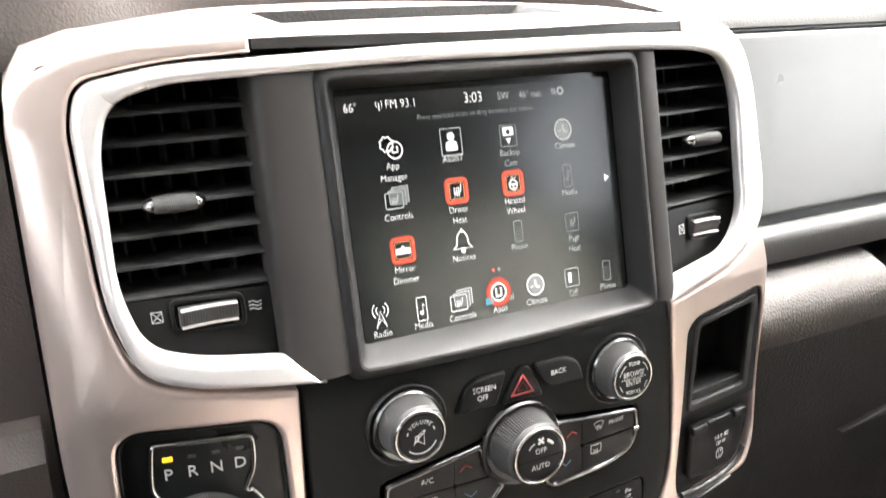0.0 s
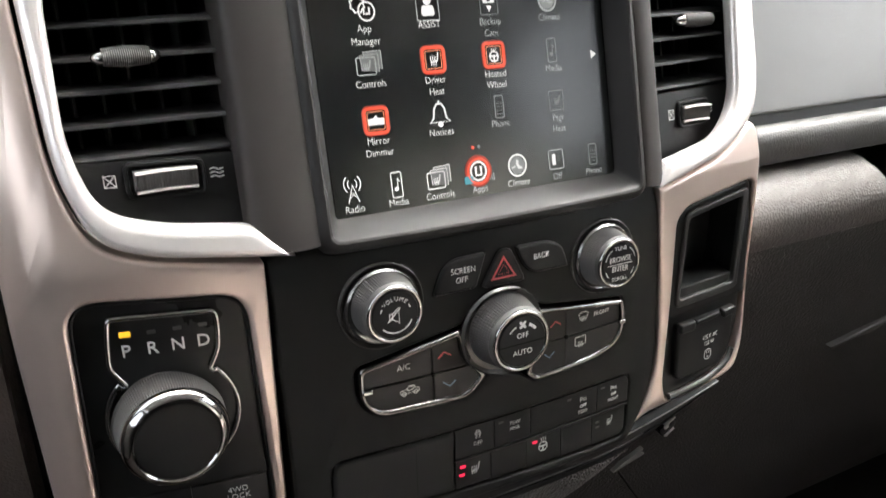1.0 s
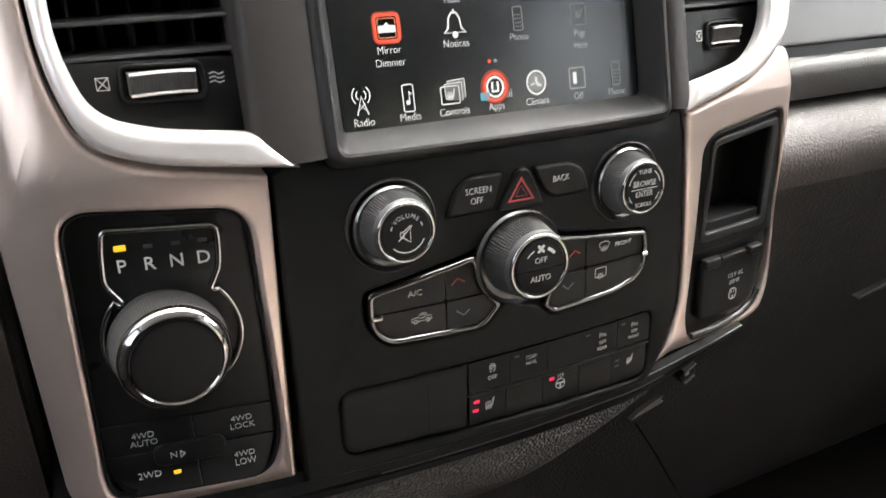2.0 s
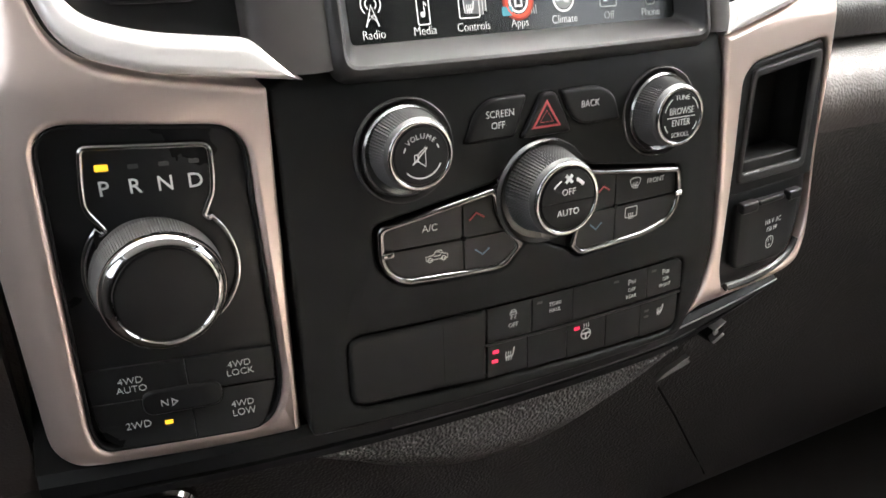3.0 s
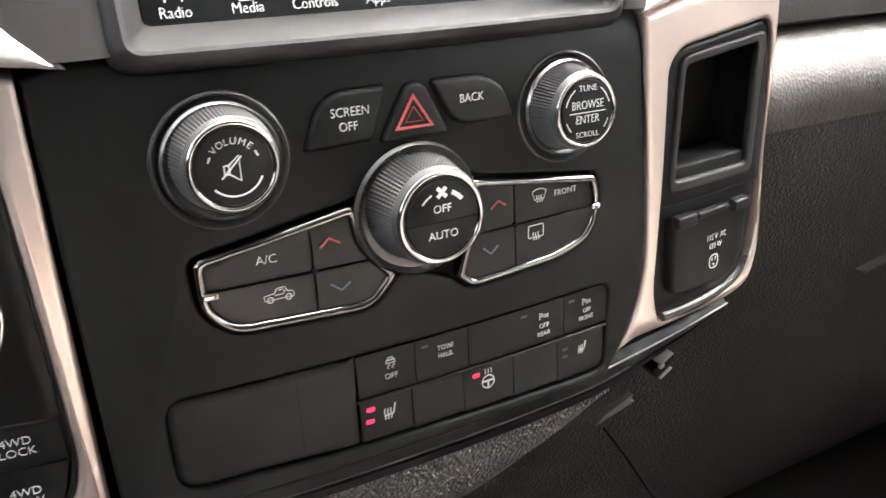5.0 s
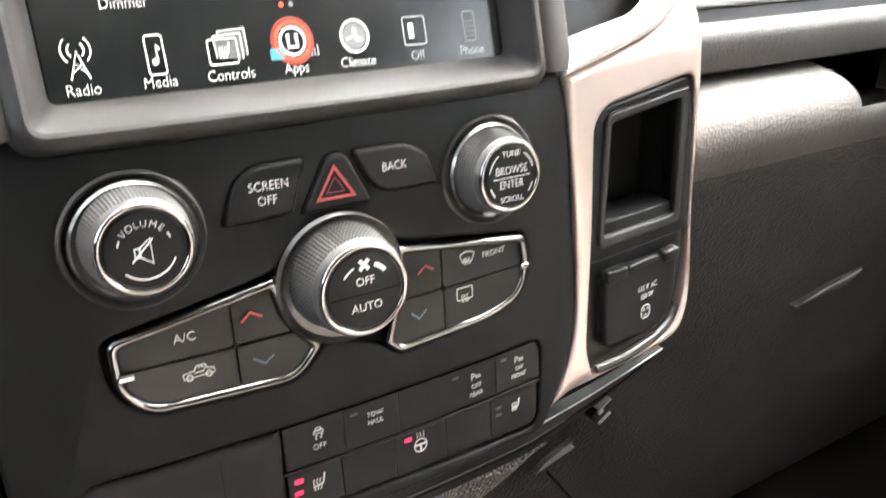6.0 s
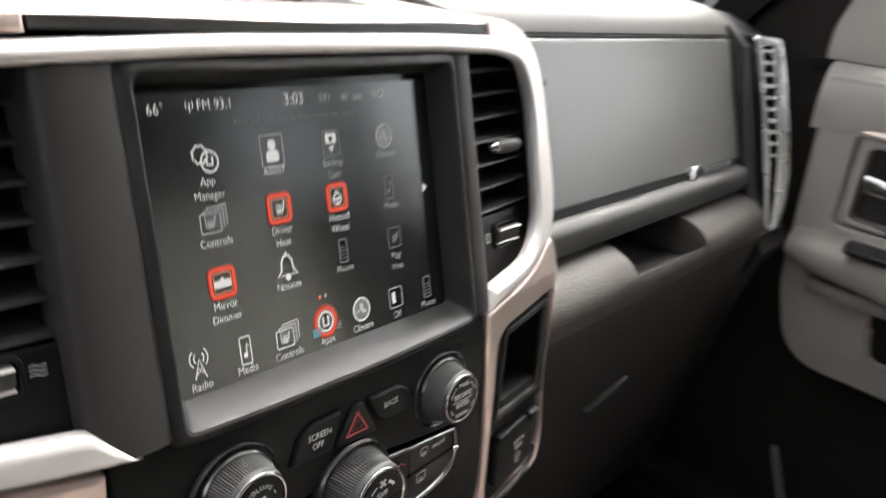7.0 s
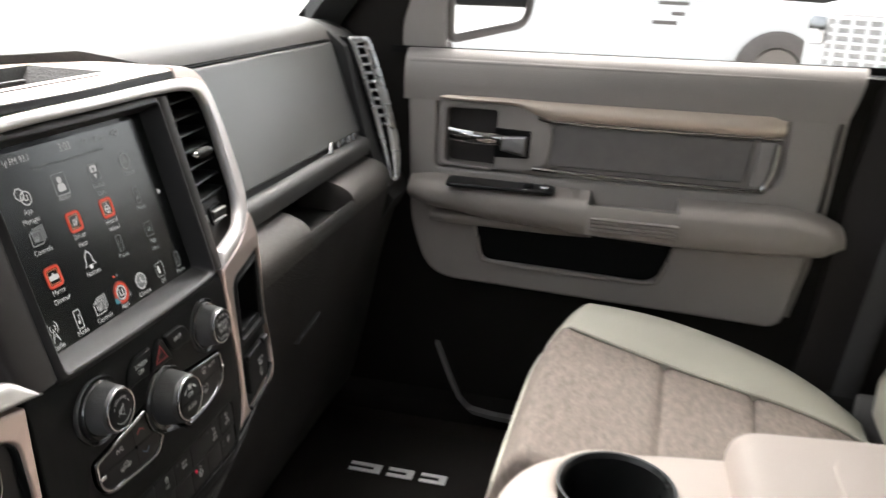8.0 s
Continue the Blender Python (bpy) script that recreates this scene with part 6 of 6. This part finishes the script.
def cushion_part(u0, u1, nu, lift=0.0):
    bm = bmesh.new()
    rows = []
    for i in range(nu + 1):
        u = u0 + (u1 - u0) * i / nu
        row = []
        for j in range(181):
            v = j / 180
            bow = 0.006 + 0.010 * u + 0.044 * max(0, u) ** 3.4 * max(0, 1 - v * 2)
            x = 0.485 + 0.222 * u * (1 + 0.02 * math.sin(v * 3.1))
            y = -0.182 - 0.50 * v - bow + 0.003 * (1 - u * u) * max(0, 1 - 3 * v)
            row.append(bm.verts.new((x, y, cushion_z(u, v) + lift)))
        rows.append(row)
    for a, b in zip(rows, rows[1:]):
        for j in range(180):
            bm.faces.new((a[j], b[j], b[j + 1], a[j + 1]))
    edge = [e for e in bm.edges if e.is_boundary]
    geo = bmesh.ops.extrude_edge_only(bm, edges=edge)
    for v in geo["geom"]:
        if isinstance(v, bmesh.types.BMVert):
            v.co.z = min(v.co.z - 0.02, 0.23)
    return bm


part("cushion_cloth", cushion_part(-0.985, 0.62, 48), FABRIC, seat, "mottled beige woven cloth", 60)
part("outer_bolster", cushion_part(0.62, 1.0, 24, 0.002), VINYL, seat, "cream vinyl bolster", 60)
part("inner_bolster", cushion_part(-1.0, -0.985, 4, 0.002), VINYL, seat, "cream vinyl bolster", 60)
pts = []
for j in range(31):
    v = 0.02 + 0.96 * j / 30
    u = 0.62
    pts.append((0.485 + 0.222 * u * (1 + 0.02 * math.sin(v * 3.1)), -0.182 - 0.50 * v - 0.006 - 0.010 * u - 0.044 * max(0, u) ** 3.4 * max(0, 1 - v * 2), cushion_z(u, v) + 0.002))
part("piping", tube(pts, 0.0038), VINYL, seat)
pts = []
for j in range(31):
    u, v = -0.97 + 1.57 * j / 30, 0.045
    pts.append((0.485 + 0.222 * u, -0.182 - 0.50 * v - 0.006 - 0.010 * u - 0.044 * max(0, u) ** 3.4 * (1 - v * 2) + 0.003 * (1 - u * u), cushion_z(u, v) + 0.001))
part("piping", tube(pts, 0.003), VINYL, seat)
part("seat_base", box(0.29, 0.68, -0.68, -0.27, FLOOR, 0.27, 0.02), PILLAR, seat, "dark seat base")
back = []
for i in range(13):
    s = i / 12
    y, z = -0.730 - 0.20 * s, 0.29 + 0.62 * s
    w = 0.225 - 0.03 * s ** 2
    th = 0.055 if 0 < i < 12 else 0.03
    back.append([(0.485 + w * math.copysign(abs(math.cos(a)) ** 0.5, math.cos(a)), y + th * math.copysign(abs(math.sin(a)) ** 0.6, math.sin(a)), z) for a in [2 * math.pi * k / 32 for k in range(32)]])
part("backrest", loft(back), VINYL, seat, "cream vinyl backrest", 60)
part("recliner_cover", box(0.700, 0.722, -0.80, -0.690, 0.23, 0.305, 0.010), KICKTRIM, seat, "pale grey recliner cover")

# ---- seat belt on the pillar ----
strap = thing("seat_belt", (0.79, -0.70, 0.25), "grey woven seat belt hanging beside the pillar", "seat belt")
run = [(0.800, -0.775, 1.02), (0.797, -0.748, 0.75), (0.792, -0.722, 0.50), (0.785, -0.695, 0.25)]
part("webbing", loft([[(x - 0.001, y - 0.020, z), (x - 0.004, y - 0.016, z), (x - 0.003, y, z), (x - 0.004, y + 0.016, z), (x - 0.001, y + 0.020, z), (x, y, z)] for x, y, z in run]), WEBBING, strap, "", 50)
part("anchor", box(0.775, 0.806, -0.715, -0.672, 0.225, 0.262, 0.008), PILLAR, strap, "black anchor cover")
part("guide", box(0.775, 0.806, -0.80, -0.745, 1.0, 1.05, 0.008), PILLAR, strap, "black upper guide")

# ---- centre console (folded middle seat) ----
cons = thing("center_console", (0.0, -0.5, FLOOR), "beige vinyl centre console with cup holders", "console")
CUP = (0.150, -0.326, 0.050)
top = [(-0.20, -0.60), (-0.19, -0.28), (-0.15, -0.225), (0.12, -0.222), (0.172, -0.243), (0.205, -0.285), (0.225, -0.37), (0.240, -0.47), (0.243, -0.60)]


def console_plate(outlines, z0, z1, bev):
    bm = plate(outlines, z0, z1, bev, 4)
    for v in bm.verts:
        x, d, y = v.co.x, -v.co.y, v.co.z
        v.co = (x, y, d)
    return bm


part("top_pad", console_plate([fillet([(x, y, 0.03) for x, y in top], 0.03), circle(CUP[0], CUP[1], CUP[2]), circle(0.02, CUP[1], CUP[2])], 0.415, 0.452, 0.012), CREAM, cons, "beige padded top", 50)
part("body", console_plate([fillet([(x * 0.95, y - 0.012, 0.03) for x, y in top], 0.03), circle(CUP[0], CUP[1], CUP[2] + 0.003), circle(0.02, CUP[1], CUP[2] + 0.003)], FLOOR, 0.416, 0.004), DOORGREY, cons, "grey console body")
for cx in (CUP[0], 0.02):
    bm = lathe(cx, 0, [(0.049, -0.362), (0.0500, -0.4545), (0.053, -0.457), (0.0500, -0.4570), (0.0465, -0.4530), (0.044, -0.42), (0.041, -0.365), (0.0, -0.364)], 56)
    for v in bm.verts:
        x, h, y = v.co.x, v.co.y, v.co.z
        v.co = (x, y + CUP[1], h)
    h = part("cup_holder", bm, GLOSS, cons, "glossy black cup holder")
    bm = lathe(cx, 0, [(0.030, -0.366), (0.030, -0.372), (0.024, -0.374), (0.0, -0.374)], 40)
    for v in bm.verts:
        x, hh, y = v.co.x, v.co.y, v.co.z
        v.co = (x, y + CUP[1], hh)
    part("base_disc", bm, DARKCHROME, h, "smoked chrome base")
lid = fillet([(-0.20, -1.0, 0.03), (-0.20, -0.43, 0.03), (0.252, -0.425, 0.035), (0.272, -0.58, 0.03), (0.275, -1.0, 0.03)], 0.03)
part("armrest_lid", console_plate([lid], 0.40, 0.478, 0.020), CREAM, cons, "raised beige armrest lid", 60)
part("embossed_panel", console_plate([fillet([(-0.165, -0.96, 0.03), (-0.165, -0.505, 0.03), (0.222, -0.512, 0.035), (0.240, -0.60, 0.05), (0.240, -0.96, 0.03)], 0.03)], 0.476, 0.4805, 0.0022), CREAM, cons, "", 60)

# ---- floor mat ----
mat = thing("floor_mat", (0.5, 0.05, FLOOR), "black rubber floor mat with white mark", "floor mat")
part("mat", console_plate([fillet([(0.27, -0.20), (0.72, -0.20), (0.73, 0.28), (0.30, 0.34)], 0.04)], FLOOR + 0.001, FLOOR + 0.012, 0.003), MATRUBBER, mat)
for a, b in ((-0.090, -0.048), (-0.036, 0.006), (0.018, 0.070)):
    mark = [(0.576, a), (0.600, a), (0.600, b), (0.592, b), (0.592, a + 0.012), (0.584, a + 0.012), (0.584, b), (0.576, b)]
    part("printed_mark", console_plate([[Vector(q) for q in mark]], FLOOR + 0.0115, FLOOR + 0.0135, 0.0004), WHITE_INK, mat, "white block mark")

# ---- outside mirror ----
mir = thing("side_mirror", (0.98, 0.06, 0.80), "dark door mirror with rounded corners outside the window", "mirror")
M_OUT = fillet([(-0.115, -0.115, 0.03), (0.115, -0.088, 0.04), (0.142, 0.06, 0.03), (0.125, 0.22, 0.04), (-0.10, 0.22, 0.04), (-0.118, 0.06, 0.03)], 0.03)
mm = Matrix.Translation((1.075, -0.035, 0.87)) @ Matrix.Rotation(radians(-32), 4, "Z")
part("housing", moved(plate([M_OUT], -0.09, 0.0, 0.02, 4), mm), SHELL, mir)
bm, inn = ringed(M_OUT if sum(M_OUT[i - 1].x * M_OUT[i].y - M_OUT[i].x * M_OUT[i - 1].y for i in range(len(M_OUT))) > 0 else list(reversed(M_OUT)), 0.016, -0.01, 0.006, 0.004)
part("rim", moved(bm, mm), SHELL, mir)
part("mirror_glass", moved(plate([inn], -0.004, 0.001, 0.0), mm), MIRROR, mir, "bright mirror glass")
part("arm", box(0.862, 0.99, 0.05, 0.10, 0.785, 0.83, 0.015), SHELL, mir)


# ---- parked pickup seen through the window ----
def pickup(name, m, label, paint):
    p = thing(name, m.translation, label, "truck", "parked trucks")
    put = lambda bm: moved(bm, m @ Matrix.Scale(1.3, 4))
    prof = [(-2.7, 0.55), (-2.7, 1.05), (-1.0, 1.08), (-0.85, 1.75), (0.55, 1.78), (1.15, 1.15), (2.55, 1.08), (2.72, 0.95), (2.72, 0.45), (-2.6, 0.45)]
    part("body", put(loft([[(x, y * (1 - 0.12 * max(0, z - 1.1)), z) for x, z in prof] for y in (-0.95, -0.9, 0, 0.9, 0.95)])), paint, p)
    part("cab_glass", put(box(-0.70, 0.55, -0.93, 0.93, 1.2, 1.62, 0.05)), MIRROR, p, "bright reflecting cab windows")
    part("grille", put(box(2.70, 2.78, -0.80, 0.80, 0.62, 1.04, 0.03)), GRILLE, p, "mesh grille, its colour paled for outdoor glare")
    for i in range(7):
        part("grille_bar", put(box(2.77, 2.80, -0.78, 0.78, 0.645 + 0.058 * i, 0.667 + 0.058 * i, 0.006)), CARPAINT, p)
    for i in range(15):
        part("grille_bar", put(box(2.765, 2.795, -0.75 + 0.105 * i, -0.72 + 0.105 * i, 0.64, 1.02, 0.006)), CARPAINT, p)
    for s in (-1, 1):
        part("headlight", put(box(2.62, 2.76, s * 0.88 - 0.07, s * 0.88 + 0.07, 0.80, 1.02, 0.04)), CHROME, p)
        for x in (-1.75, 1.75):
            w = lathe(x, 0.40, [(0.20, -0.10), (0.38, -0.10), (0.40, -0.06), (0.40, 0.10), (0.37, 0.12), (0.25, 0.12), (0.25, 0.08), (0.0, 0.08)], 40)
            if s > 0:
                w.transform(Matrix.Scale(-1, 4, (0, 1, 0)))
            wh = part("wheel", put(moved(w, Matrix.Translation((0, s * 0.88, 0)))), TYRE, p, "tyre, its colour paled for outdoor glare")
            r = lathe(x, 0.40, [(0.25, 0.07), (0.23, 0.115), (0.19, 0.10), (0.08, 0.10), (0.07, 0.13), (0.0, 0.13)], 30)
            if s > 0:
                r.transform(Matrix.Scale(-1, 4, (0, 1, 0)))
            part("rim", put(moved(r, Matrix.Translation((0, s * 0.88, 0)))), TRIM_LIGHT, wh)
    part("bumper", put(box(2.66, 2.86, -0.95, 0.95, 0.42, 0.62, 0.06)), CHROME, p)
    return p


GZ = -0.66
parked = pose(11.23, 0.32, GZ, 0, 0, 100)
truck = pickup("pickup_truck", parked, "white pickup truck parked in the lot", CARPAINT)
for x0, x1, z0, z1 in ((-0.86, -0.575, 0.994, 1.025), (-0.83, -0.71, 0.898, 0.930), (-0.767, -0.535, 0.812, 0.846)):
    part("decal", moved(box(x0, x1, 0.945, 0.957, z0, z1, 0.003), parked @ Matrix.Scale(1.3, 4)), TYRE, truck, "dark bar of a side decal")
pickup("pickup_truck", pose(10.87, -4.62, GZ, 0, 0, 155), "white pickup truck with chrome grille in the lot", CARPAINT)
pickup("pickup_truck", pose(22.7, -1.2, GZ, 0, 0, 180), "white pickup truck parked beside another", CARPAINT)
